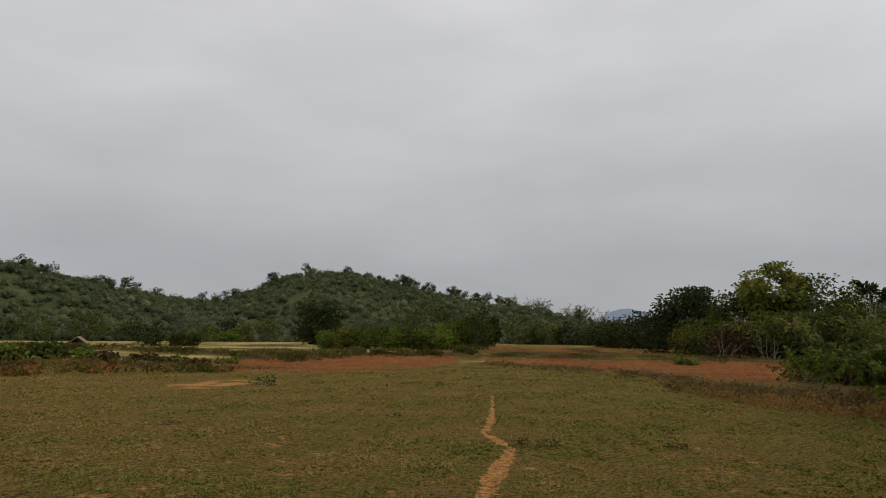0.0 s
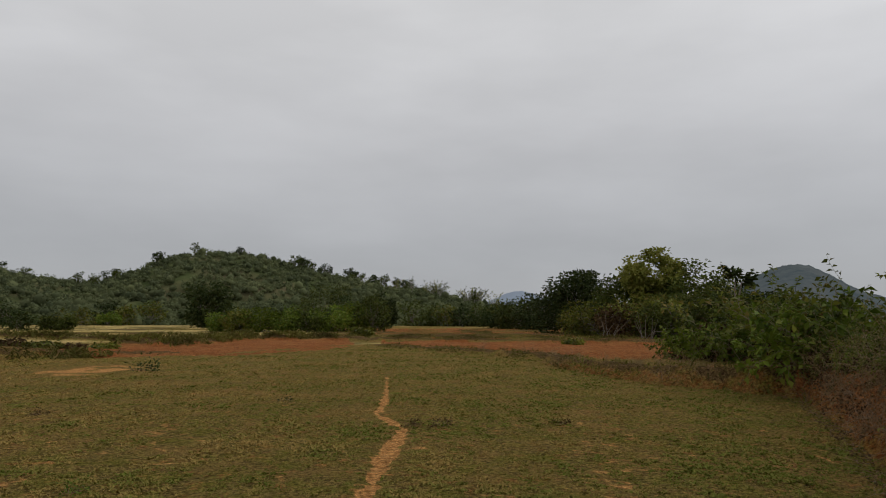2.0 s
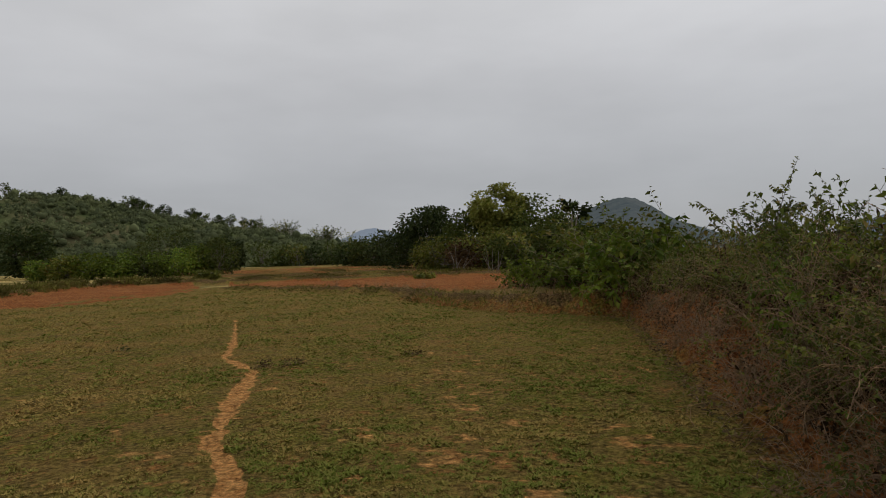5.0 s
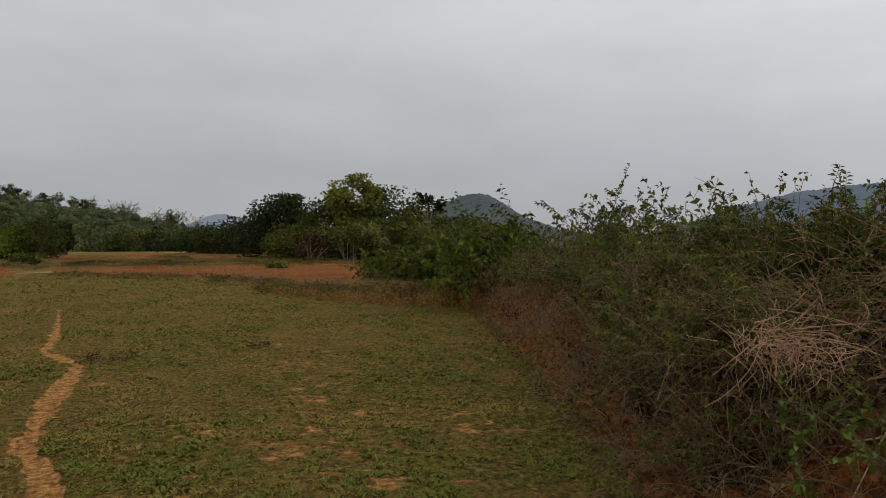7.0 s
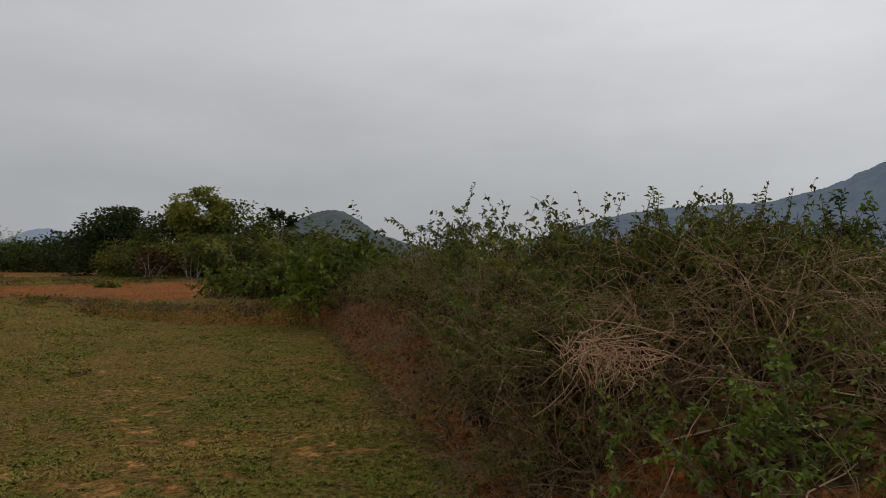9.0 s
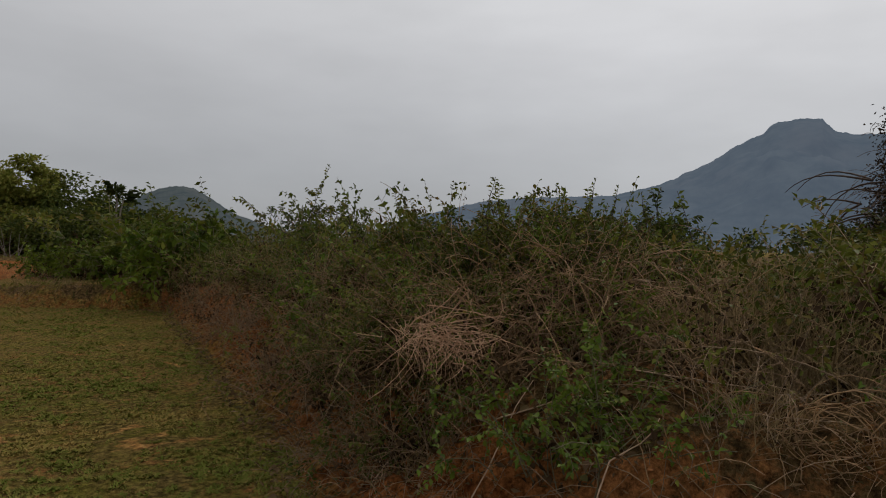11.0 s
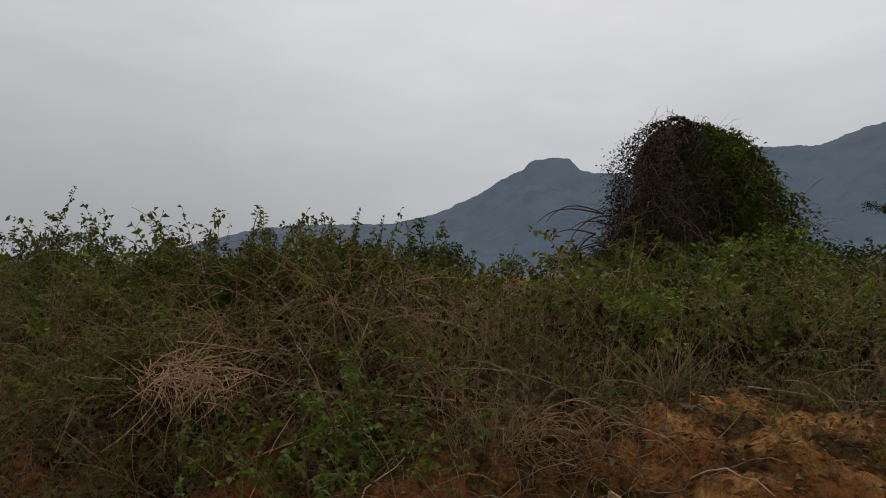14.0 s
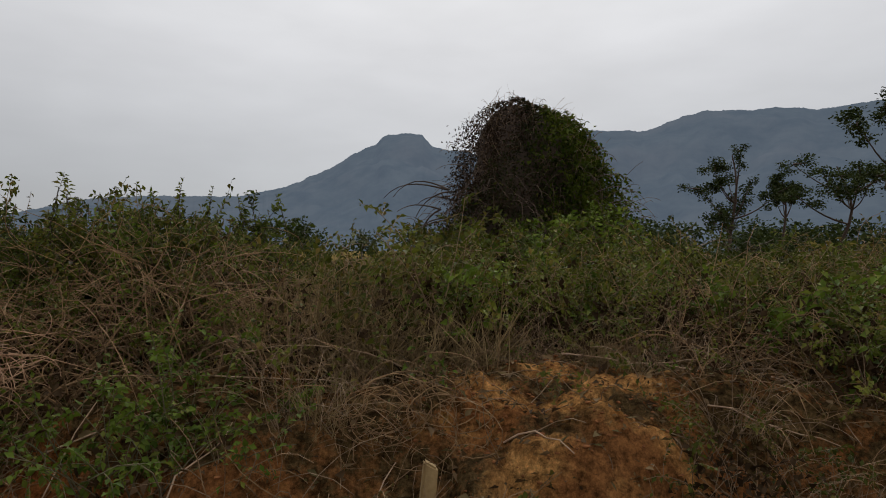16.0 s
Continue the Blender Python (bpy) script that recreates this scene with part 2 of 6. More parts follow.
# ---- mesh tools ----
def mesh_of(name, verts, faces, material, smooth=False):
    """A mesh from arrays: verts (n, 3), faces a list of (m, k) index arrays."""
    me = bpy.data.meshes.new(name)
    v = np.asarray(verts, np.float32).reshape(-1, 3)
    me.vertices.add(len(v))
    me.vertices.foreach_set("co", v.ravel())
    index = np.concatenate([np.asarray(f, np.int32).ravel() for f in faces])
    sizes = np.concatenate([np.full(len(f), np.asarray(f).shape[1], np.int32) for f in faces])
    me.loops.add(len(index))
    me.loops.foreach_set("vertex_index", index)
    me.polygons.add(len(sizes))
    me.polygons.foreach_set("loop_start", (np.cumsum(sizes) - sizes).astype(np.int32))
    if smooth:
        me.polygons.foreach_set("use_smooth", np.ones(len(sizes), bool))
    me.update(calc_edges=True)
    me.validate()
    me.materials.append(material)
    return me


def part(name, me, parent, label=""):
    ob = new(name, me)
    ob.parent = parent
    return tagged(ob, label)


def thing(name, label, category, group="", kind=""):
    return tagged(new(name), label, category, group, kind)


def unit(v):
    return v / np.maximum(np.linalg.norm(v, axis=-1, keepdims=True), 1e-9)


def tubes(paths, r0, r1, sides=3):
    """Tapered tubes along paths (n, k, 3): their verts and quads."""
    paths = np.asarray(paths, float)
    n, k, _ = paths.shape
    tangent = unit(np.gradient(paths, axis=1))
    ref = np.where(np.abs(tangent[..., 2:3]) > 0.9, np.array([1.0, 0, 0]), np.array([0, 0, 1.0]))
    a = unit(np.cross(tangent, ref))
    b = np.cross(tangent, a)
    r0, r1 = np.broadcast_to(r0, n), np.broadcast_to(r1, n)
    r = r0[:, None] + (r1 - r0)[:, None] * np.linspace(0, 1, k)[None]
    ang = np.arange(sides) * 2 * math.pi / sides
    ring = a[:, :, None] * np.cos(ang)[None, None, :, None] + b[:, :, None] * np.sin(ang)[None, None, :, None]
    verts = (paths[:, :, None] + ring * r[:, :, None, None]).reshape(-1, 3)
    i = np.arange(n)[:, None, None] * k * sides + np.arange(k - 1)[None, :, None] * sides
    j, j2 = np.arange(sides)[None, None], (np.arange(sides)[None, None] + 1) % sides
    quads = np.stack([i + j, i + j2, i + sides + j2, i + sides + j], -1).reshape(-1, 4)
    return verts, quads


def leaf_blades(base, axis, length, width, rng, fold=0.25):
    """Folded pointed leaves, two faces each, that start at base and point along axis."""
    n = len(base)
    axis = unit(axis)
    side = unit(np.cross(axis, unit(rng.normal(size=(n, 3)) + np.array([0, 0, 1.5]))))
    up = np.cross(side, axis)
    length, width = np.broadcast_to(length, n)[:, None], np.broadcast_to(width, n)[:, None]
    mid = base + axis * length * 0.45
    tip = base + axis * length - up * length * 0.12
    left = mid + side * width * 0.5 + up * width * fold
    right = mid - side * width * 0.5 + up * width * fold
    verts = np.stack([base, tip, left, right], 1).reshape(-1, 3)
    i = np.arange(n)[:, None] * 4
    tris = np.concatenate([i + np.array([[0, 1, 2]]), i + np.array([[0, 3, 1]])], 1).reshape(-1, 3)
    return verts, tris


def growth(start, way, length, steps, droop, wobble, rng):
    """Paths (n, steps, 3) that grow from start along way, sag by droop and wander by wobble."""
    n = len(start)
    length = np.broadcast_to(length, n)[:, None]
    d, p, out = unit(way), start.copy(), [start.copy()]
    curl = rng.normal(size=(n, 3)) * wobble * 0.9
    for k in range(steps - 1):
        d = unit(d + np.array([0, 0, -1.0]) * droop * (k + 1) / steps + curl + rng.normal(size=(n, 3)) * wobble * 0.4)
        p = p + d * length / (steps - 1)
        out.append(p.copy())
    return np.stack(out, 1)


def along(paths, t, which):
    """Points and directions at the fraction t of the paths numbered which."""
    k = paths.shape[1] - 1
    f = np.clip(t * k, 0, k - 1e-4)
    i = f.astype(int)
    a, b = paths[which, i], paths[which, i + 1]
    return a + (b - a) * (f - i)[:, None], unit(b - a)


# ---- the lie of the land ----
# foot of the bank round the field: x, y, height of the bank, width of its slope
RIGHT_BANK = np.array([(2.1, 35.6, 0.15, 0.6), (3.9, 31.8, 0.2, 0.5), (5.8, 28.3, 0.25, 0.5), (7.2, 23.7, 0.28, 0.5), (6.9, 18.2, 0.34, 0.45), (7.5, 14.9, 0.42, 0.4), (8.5, 12.9, 0.5, 0.4),
                       (9.0, 11.7, 0.6, 0.45), (8.4, 10.5, 0.7, 0.6), (6.7, 7.8, 0.75, 0.8), (5.3, 5.5, 0.8, 1.0), (4.45, 4.2, 0.8, 1.15), (3.74, 3.13, 0.8, 1.25), (3.2, 2.5, 0.8, 1.3)])
NEAR_BANK = np.array([(2.7, 1.7, 0.8, 1.3), (2.4, 0.8, 0.8, 1.3), (2.25, -0.3, 0.8, 1.3), (2.3, -1.3, 0.8, 1.3), (2.6, -2.4, 0.8, 1.3), (3.2, -4.5, 0.8, 1.3), (4.0, -9.0, 0.8, 1.3), (0.0, -20.0, 0.6, 1.0)])
LEFT_BANK = np.array([(-40, -12, 0.5, 0.9), (-42, 8, 0.5, 0.9), (-27, 16, 0.6, 0.6), (-15, 22.4, 0.6, 0.6), (-12.4, 24.9, 0.55, 0.6), (-9.0, 26.6, 0.25, 0.8), (-4.2, 27.6, 0.05, 1.0), (-1.0, 32.5, 0.05, 1.0), (0.6, 36.2, 0.1, 0.8)])
EDGE = np.concatenate([RIGHT_BANK, NEAR_BANK, LEFT_BANK])


def smooth(t):
    t = np.clip(t, 0, 1)
    return t * t * (3 - 2 * t)


def line_distance(x, y, line, closed=False):
    """Distance to a line and the position along it (segment number plus fraction)."""
    best, where = np.full(x.shape, 1e9), np.zeros(x.shape)
    n = len(line)
    for i in range(n if closed else n - 1):
        a, b = line[i, :2], line[(i + 1) % n, :2]
        d = b - a
        f = np.clip(((x - a[0]) * d[0] + (y - a[1]) * d[1]) / (d @ d), 0, 1)
        q = np.hypot(x - a[0] - f * d[0], y - a[1] - f * d[1])
        near = q < best
        best, where = np.where(near, q, best), np.where(near, i + f, where)
    return best, where


def inside(x, y, line):
    r = np.zeros(x.shape, bool)
    n = len(line)
    for i in range(n):
        (ax, ay), (bx, by) = line[i, :2], line[(i + 1) % n, :2]
        if ay != by:
            r ^= ((ay > y) != (by > y)) & (x < (bx - ax) * (y - ay) / (by - ay) + ax)
    return r


def waves(x, y, size, seed):
    """Smooth uneven values in about -1 to 1, of the given size in metres."""
    rng = np.random.default_rng(seed)
    v = np.zeros(np.shape(x))
    for k in range(7):
        a, ph, s = rng.uniform(0, 2 * math.pi), rng.uniform(0, 7), size / rng.uniform(0.6, 1.7)
        v = v + np.sin((x * math.cos(a) + y * math.sin(a)) * 2 * math.pi / s + ph)
    return v / 3.5


BUNDS = [np.array(b, float) for b in (
    [(-9.5, 32.0), (-6.0, 46.5), (0.6, 45.5), (2.3, 41.5)],
    [(3.0, 42.0), (12.5, 38.5), (17.0, 33.5), (22, 32)],
    [(2.0, 52.0), (14.0, 50.0), (26, 46)],
    [(-1, 66), (14, 66), (32, 62)],
    [(-60, 42), (-28, 40), (-13, 40.5), (-6, 47)],
    [(-80, 62), (-30, 60), (-8, 62)],
    [(-90, 88), (-30, 84), (0, 88), (30, 84)],
    [(-28, 42), (-34, 60), (-40, 86)],
    [(12, 51), (15, 66), (16, 85)],
    [(1, 47), (14, 45), (24, 41)],
    [(0, 58), (15, 57.5), (30, 54)],
    [(0, 76), (16, 75), (36, 72)],
)]
PATH = np.array([(1.46, 19.6), (1.14, 15.1), (0.94, 12.4), (0.68, 10.6), (0.84, 9.6), (0.98, 9.1), (0.68, 7.8), (0.44, 6.7), (0.36, 6.1), (0.27, 5.7), (0.36, 5.1), (0.38, 4.6), (0.2, 3.4), (0.1, 2.0), (-0.2, 0.3), (-0.5, -3.0)])
MOUND = (3.5, -1.0)


def land(x, y):
    """Height of the ground at x, y, and its covers: soil, straw, bare, litter."""
    x, y = np.asarray(x, float), np.asarray(y, float)
    d, w = line_distance(x, y, EDGE, True)
    outside = ~inside(x, y, EDGE)
    n = len(EDGE)
    i, f = w.astype(int) % n, w % 1.0
    high = EDGE[i, 2] * (1 - f) + EDGE[(i + 1) % n, 2] * f
    wide = EDGE[i, 3] * (1 - f) + EDGE[(i + 1) % n, 3] * f
    r = np.hypot(x, y)
    side = np.where(outside, d, -d)
    rough = waves(x, y, 1.1, 3) * 0.12 + waves(x, y, 0.45, 4) * 0.04
    z = high * smooth((side + rough * np.minimum(wide, 1.0)) / wide)
    # the terrace beyond falls slowly to the plain
    z *= 1 - 0.85 * smooth((r - 22) / 60)
    # bunds between the fields
    for b in BUNDS:
        q, _ = line_distance(x, y, b)
        z = z + (0.34 + 0.08 * waves(x, y, 3.0, 9)) * (1 - 0.45 * smooth((r - 45) / 25)) * np.exp(-(q / 0.5) ** 2) * outside
    # bare mound on the bank
    q = np.hypot((x - MOUND[0]) / 1.1, (y - MOUND[1]) / 0.75)
    z = z + (0.04 + 0.022 * waves(x, y, 0.16, 45) + 0.012 * waves(x, y, 0.08, 46)) * np.exp(-q ** 2)
    near = 1 - smooth((r - 8) / 30)
    z = z + waves(x, y, 7.0, 1) * 0.02 + waves(x, y, 0.9, 2) * 0.012 * near + np.where(outside, (rough * 0.35 + (waves(x, y, 0.31, 7) * 0.016 + waves(x, y, 0.15, 17) * 0.012) * smooth(side / 0.3)) * near, 0)
    # covers
    red_left = inside(x, y, np.array([(-13, 28.2), (-9.5, 31.5), (-6.2, 46), (0.6, 45), (1.0, 38.0), (0.6, 36.2), (-1, 32.5), (-4.2, 27.6), (-9, 26.6)]))
    red_right = inside(x, y, np.array([(2.6, 41), (2.6, 35), (4.3, 32.2), (6.2, 28.6), (7.6, 24), (7.4, 20.5), (9.5, 19.0), (13.5, 19.5), (17, 33), (12.3, 38)]))
    far_red = inside(x, y, np.array([(3, 51), (13, 49), (25, 45), (22, 33), (17, 34.5), (12.8, 39.5), (3, 43)])) & (waves(x, y, 9, 12) > -0.5)
    rear_red = outside & (x > -1) & (y > 52) & (y < 110) & (x < 45)
    clods = np.where(red_left | red_right, waves(x, y, 0.7, 5) * 0.03 + waves(x, y, 0.45, 6) * 0.03, 0)
    z = z + clods
    slope = smooth(side / wide) * smooth(2.0 - side / wide) * outside
    soil = np.clip(np.where(red_left | red_right, 1.0, np.where(far_red, 0.7, np.where(rear_red, np.clip(0.55 + 0.3 * waves(x, y, 12, 13), 0, 0.8), 0.0))), 0, 1)
    near_bank = (x > 1) & (y < 12)
    soil = np.maximum(soil * (1 - slope * 0.9 * ~near_bank), slope * np.clip(0.62 + 0.55 * waves(x, y, 1.3, 8), 0, 1) * np.where(near_bank, 1.0, np.where(x < 0, 0.75, 0.35)))
    soil = np.maximum(soil, 0.45 * np.exp(-((side - 0.1) / 0.35) ** 2) * (high > 0.3))
    soil = np.maximum(soil, 0.8 * smooth(side / 0.3) * (outside & near_bank & (side < 9)))
    straw = np.where((y > 24) & (x < 4) & outside & ~red_left & (side > 1.2), np.clip(0.75 + 0.5 * waves(x, y, 22, 11), 0, 1), 0.0)
    straw = np.maximum(straw, np.where((y > 110) & (x >= 2) & outside, np.clip(0.2 + 0.4 * waves(x, y, 14, 14), 0, 1), 0))
    verge = np.zeros(x.shape)
    for b in BUNDS:
        q, _ = line_distance(x, y, b)
        straw = straw * (1 - np.exp(-(q / 0.9) ** 2))
        soil = soil * (1 - 0.85 * np.exp(-(q / 0.6) ** 2))
        verge = np.maximum(verge, 0.85 * np.exp(-(q / 0.55) ** 2) * outside)
    q, _ = line_distance(x, y, PATH)
    wid = (0.056 + 0.02 * waves(x, y, 1.2, 15) + 0.02 * waves(x, y, 0.4, 25)) * (1 - 0.55 * smooth((r - 7) / 12))
    track = smooth((wid * 2.0 - q) / wid)
    z = z - 0.018 * track
    pq = np.hypot((x + 7.1) / 1.6 - 0.08 * (y - 20), (y - 20.3) / 2.2) + 0.25 * waves(x, y, 1.4, 16)
    bare = np.maximum(track * np.clip(0.9 - 0.3 * smooth((r - 9) / 10) + 0.35 * waves(x, y, 0.55, 26), 0, 1), 0.75 * smooth((1.25 - pq) / 0.7) * np.clip(0.7 + 0.45 * waves(x, y, 0.8, 27), 0, 1))
    bare = np.maximum(bare, np.clip(1.2 * np.exp(-(np.hypot((x - MOUND[0] + 0.12) / 0.75, (y - MOUND[1]) / 0.68)) ** 2) - 0.2, 0, 0.52) * np.clip(0.8 + 0.5 * waves(x, y, 0.45, 19), 0, 1))
    # worn patches of red soil in the turf
    worn = waves(x, y, 1.7, 35) * 0.5 + waves(x, y, 0.5, 36) * 0.45 + waves(x, y, 0.21, 37) * 0.35 + 0.35 * np.exp(-(np.hypot((x - 2.1) / 2.0, (y - 4.6) / 1.5)) ** 2) + 0.3 * np.exp(-(np.hypot((x + 4.5) / 3.5, (y - 10.5) / 4.0)) ** 2)
    bare = np.where(outside, bare, np.maximum(bare, 0.45 * smooth((worn - 0.45) / 0.4) * (1 - smooth((r - 8) / 9))))
    litter = np.where(outside & (x > 2) & (y < 14), smooth((side - 0.35) / 0.9) * 0.85, 0.0)
    litter = litter * (1 - 0.9 * np.exp(-(np.hypot((x - MOUND[0] + 0.1) / 0.7, (y - MOUND[1]) / 0.7)) ** 2))
    litter = np.where(outside & (x > 2) & (y < 14), np.maximum(litter, slope * np.clip(0.52 + 0.6 * waves(x, y, 0.9, 18), 0, 0.9)), litter)
    # on the farther banks this dark brown cover also carries their faces' shade
    litter = np.where(near_bank, litter, slope * np.clip(0.75 + 0.3 * waves(x, y, 2.0, 24), 0, 1) * (high > 0.13))
    litter = np.maximum(litter, verge)
    return z, soil, straw, bare, litter


def ground_z(x, y):
    return land(np.atleast_1d(x), np.atleast_1d(y))[0]


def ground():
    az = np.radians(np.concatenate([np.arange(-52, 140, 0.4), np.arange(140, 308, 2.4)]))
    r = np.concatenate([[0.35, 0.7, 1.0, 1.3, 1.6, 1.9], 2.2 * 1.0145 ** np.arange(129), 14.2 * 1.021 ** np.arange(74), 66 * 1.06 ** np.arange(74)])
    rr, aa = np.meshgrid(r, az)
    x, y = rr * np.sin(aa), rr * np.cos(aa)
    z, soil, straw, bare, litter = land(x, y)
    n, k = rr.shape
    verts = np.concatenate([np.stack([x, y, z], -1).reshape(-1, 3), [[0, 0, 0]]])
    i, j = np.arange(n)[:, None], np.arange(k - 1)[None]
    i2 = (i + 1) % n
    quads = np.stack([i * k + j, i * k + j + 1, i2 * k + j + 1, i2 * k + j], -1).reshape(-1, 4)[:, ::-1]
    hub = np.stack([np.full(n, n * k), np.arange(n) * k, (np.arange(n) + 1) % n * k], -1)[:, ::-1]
    me = mesh_of("ground", verts, [quads, hub], GROUND, True)
    for name, a in (("soil", soil), ("straw", straw), ("bare", bare), ("litter", litter)):
        at = me.attributes.new(name, "FLOAT", "POINT")
        at.data.foreach_set("value", np.append(a.ravel(), 0).astype(np.float32))
    return tagged(new("ground", me), "grazed field with red soil banks and ploughed terraces", "ground", kind="structure")


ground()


def ridge_height(az, r, profile, foot, crest, back, seed, rough, lift):
    """Height of a ridge whose skyline follows the profile of (bearing, elevation) at the crest's distance."""
    el = np.interp(az, [p[0] for p in profile], [p[1] for p in profile])
    el = el + (0.05 * waves(az, az * 0, 1.1, seed + 5) + 0.035 * waves(az, az * 0, 0.4, seed + 6)) * np.clip(el / 3, 0, 1)
    top = np.tan(np.radians(el)) * np.where(r < crest, r, crest) + 1.5 - lift
    up, down = smooth((r - foot) / (crest - foot)) ** 0.9, smooth((back - r) / (back - crest))
    k = np.where(r < crest, up, down)
    x, y = r * np.sin(np.radians(az)), r * np.cos(np.radians(az))
    gully = waves(x, y, crest * 0.14, seed) * 0.09 + waves(x, y, crest * 0.05, seed + 1) * 0.04
    return np.maximum(top * (k + gully * rough * k * (1 - k) * 4), -1.0) - 0.6 * (1 - k), x, y


def ridge(name, label, profile, foot, crest, back, material, seed, rough=1.0, lift=0.0, category="hill"):
    az = np.arange(profile[0][0], profile[-1][0] + 0.01, 0.15 if crest > 1000 else 0.4)
    r = np.concatenate([np.linspace(foot, crest, 34), np.linspace(crest, back, 12)[1:]])
    rr, aa = np.meshgrid(r, az)
    z, x, y = ridge_height(aa, rr, profile, foot, crest, back, seed, rough, lift)
    n, k = rr.shape
    i, j = np.arange(n - 1)[:, None], np.arange(k - 1)[None]
    quads = np.stack([i * k + j, (i + 1) * k + j, (i + 1) * k + j + 1, i * k + j + 1], -1).reshape(-1, 4)
    ob = new(name, mesh_of(name, np.stack([x, y, z], -1), [quads], material, True))
    return tagged(ob, label, category, kind="structure")


HILL = [(-75, 3.0), (-60, 5.5), (-45, 6.6), (-34.6, 5.7), (-30.9, 5.0), (-27, 4.2), (-22, 3.3), (-19.1, 3.1), (-16.7, 4.1), (-14, 5.5), (-11, 5.95), (-7.2, 5.8), (-3.2, 4.9), (0.8, 4.0), (4.3, 3.3), (8.3, 2.9), (13, 1.9), (16, 1.3), (22, 0.8), (30, 0.3)]
HILL_FORM = (150, 290, 430, 21, 1.0, 3.6)
ridge("hill", "low rocky hill covered in scrub forest", HILL, 150, 290, 430, HILL_SOIL, 21, 1.0, 3.6)
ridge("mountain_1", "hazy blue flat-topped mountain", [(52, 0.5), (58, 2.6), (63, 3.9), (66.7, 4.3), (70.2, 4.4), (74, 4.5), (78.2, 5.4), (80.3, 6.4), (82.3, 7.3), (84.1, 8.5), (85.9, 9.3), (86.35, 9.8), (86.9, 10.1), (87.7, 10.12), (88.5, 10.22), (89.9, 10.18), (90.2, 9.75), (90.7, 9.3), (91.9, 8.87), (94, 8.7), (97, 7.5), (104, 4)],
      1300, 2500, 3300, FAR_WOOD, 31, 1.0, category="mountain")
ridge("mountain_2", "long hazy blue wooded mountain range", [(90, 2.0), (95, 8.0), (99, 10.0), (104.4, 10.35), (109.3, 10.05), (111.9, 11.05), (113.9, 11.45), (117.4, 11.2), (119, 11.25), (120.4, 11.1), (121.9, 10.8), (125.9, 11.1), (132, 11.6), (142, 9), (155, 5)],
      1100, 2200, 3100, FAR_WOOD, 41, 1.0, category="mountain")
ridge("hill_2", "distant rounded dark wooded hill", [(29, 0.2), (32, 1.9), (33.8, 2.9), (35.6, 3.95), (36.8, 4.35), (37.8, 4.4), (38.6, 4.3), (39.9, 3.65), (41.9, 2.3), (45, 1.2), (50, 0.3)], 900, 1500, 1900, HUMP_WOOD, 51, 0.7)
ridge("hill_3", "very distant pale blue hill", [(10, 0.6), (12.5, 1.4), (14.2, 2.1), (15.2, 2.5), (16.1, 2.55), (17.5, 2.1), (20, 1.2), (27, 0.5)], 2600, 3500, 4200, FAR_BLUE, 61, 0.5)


# ---- woods on the hill ----
def forest():
    rng = np.random.default_rng(5)
    n = 8600
    az, r = rng.uniform(-42, 29, n), rng.uniform(150, 305, n) ** 1.0
    z, x, y = ridge_height(az, r, HILL, *HILL_FORM)
    keep = (waves(x, y, 30, 71) + rng.normal(0, 0.5, n) > -0.75)
    az, r, x, y, z = az[keep], r[keep], x[keep], y[keep], z[keep]
    m = len(az)
    crown = rng.uniform(1.1, 2.3, m) * np.where(rng.random(m) < 0.14, 1.3, 0.8) * (0.85 + 0.2 * waves(x, y, 25, 72))
    tall = crown * rng.uniform(0.6, 1.05, m)
    place = np.stack([x, y, z + tall * 0.8], -1)
    size = np.stack([crown, crown, tall], -1)
    bm = bmesh.new()
    bmesh.ops.create_icosphere(bm, subdivisions=1, radius=1.0)
    ball = np.array([q.co[:] for q in bm.verts])
    bm.faces.ensure_lookup_table()
    tri = np.array([[q.index for q in face.verts] for face in bm.faces])
    bm.free()
    heart = place[:, None] + ball[None] * size[:, None] * rng.uniform(0.4, 0.8, (m, len(ball), 1))
    hv, hf = heart.reshape(-1, 3), (tri[None] + np.arange(m)[:, None, None] * len(ball)).reshape(-1, 3)
    per = 17
    who = np.repeat(np.arange(m), per)
    d = unit(rng.normal(size=(len(who), 3)) + np.array([0, 0, 0.35])) * rng.uniform(0.55, 1.0, len(who))[:, None]
    c = place[who] + d * size[who]
    v, t = leaf_blades(c, rng.normal(size=c.shape) + d * 0.4, rng.uniform(0.4, 0.8, len(who)), rng.uniform(0.4, 0.75, len(who)), rng)
    me = mesh_of("hill_forest", np.concatenate([hv, v]), [hf, t + len(hv)], FOREST)
    tint = np.clip(0.42 + 0.25 * waves(x, y, 40, 73) + rng.normal(0, 0.3, m), 0, 1)
    at = me.attributes.new("tint", "FLOAT", "POINT")
    at.data.foreach_set("value", np.concatenate([np.repeat(tint, len(ball)), np.repeat(tint[who], 4)]).astype(np.float32))
    tagged(new("hill_forest", me), "dense dry scrub forest covering the low hill", "forest", kind="stuff")


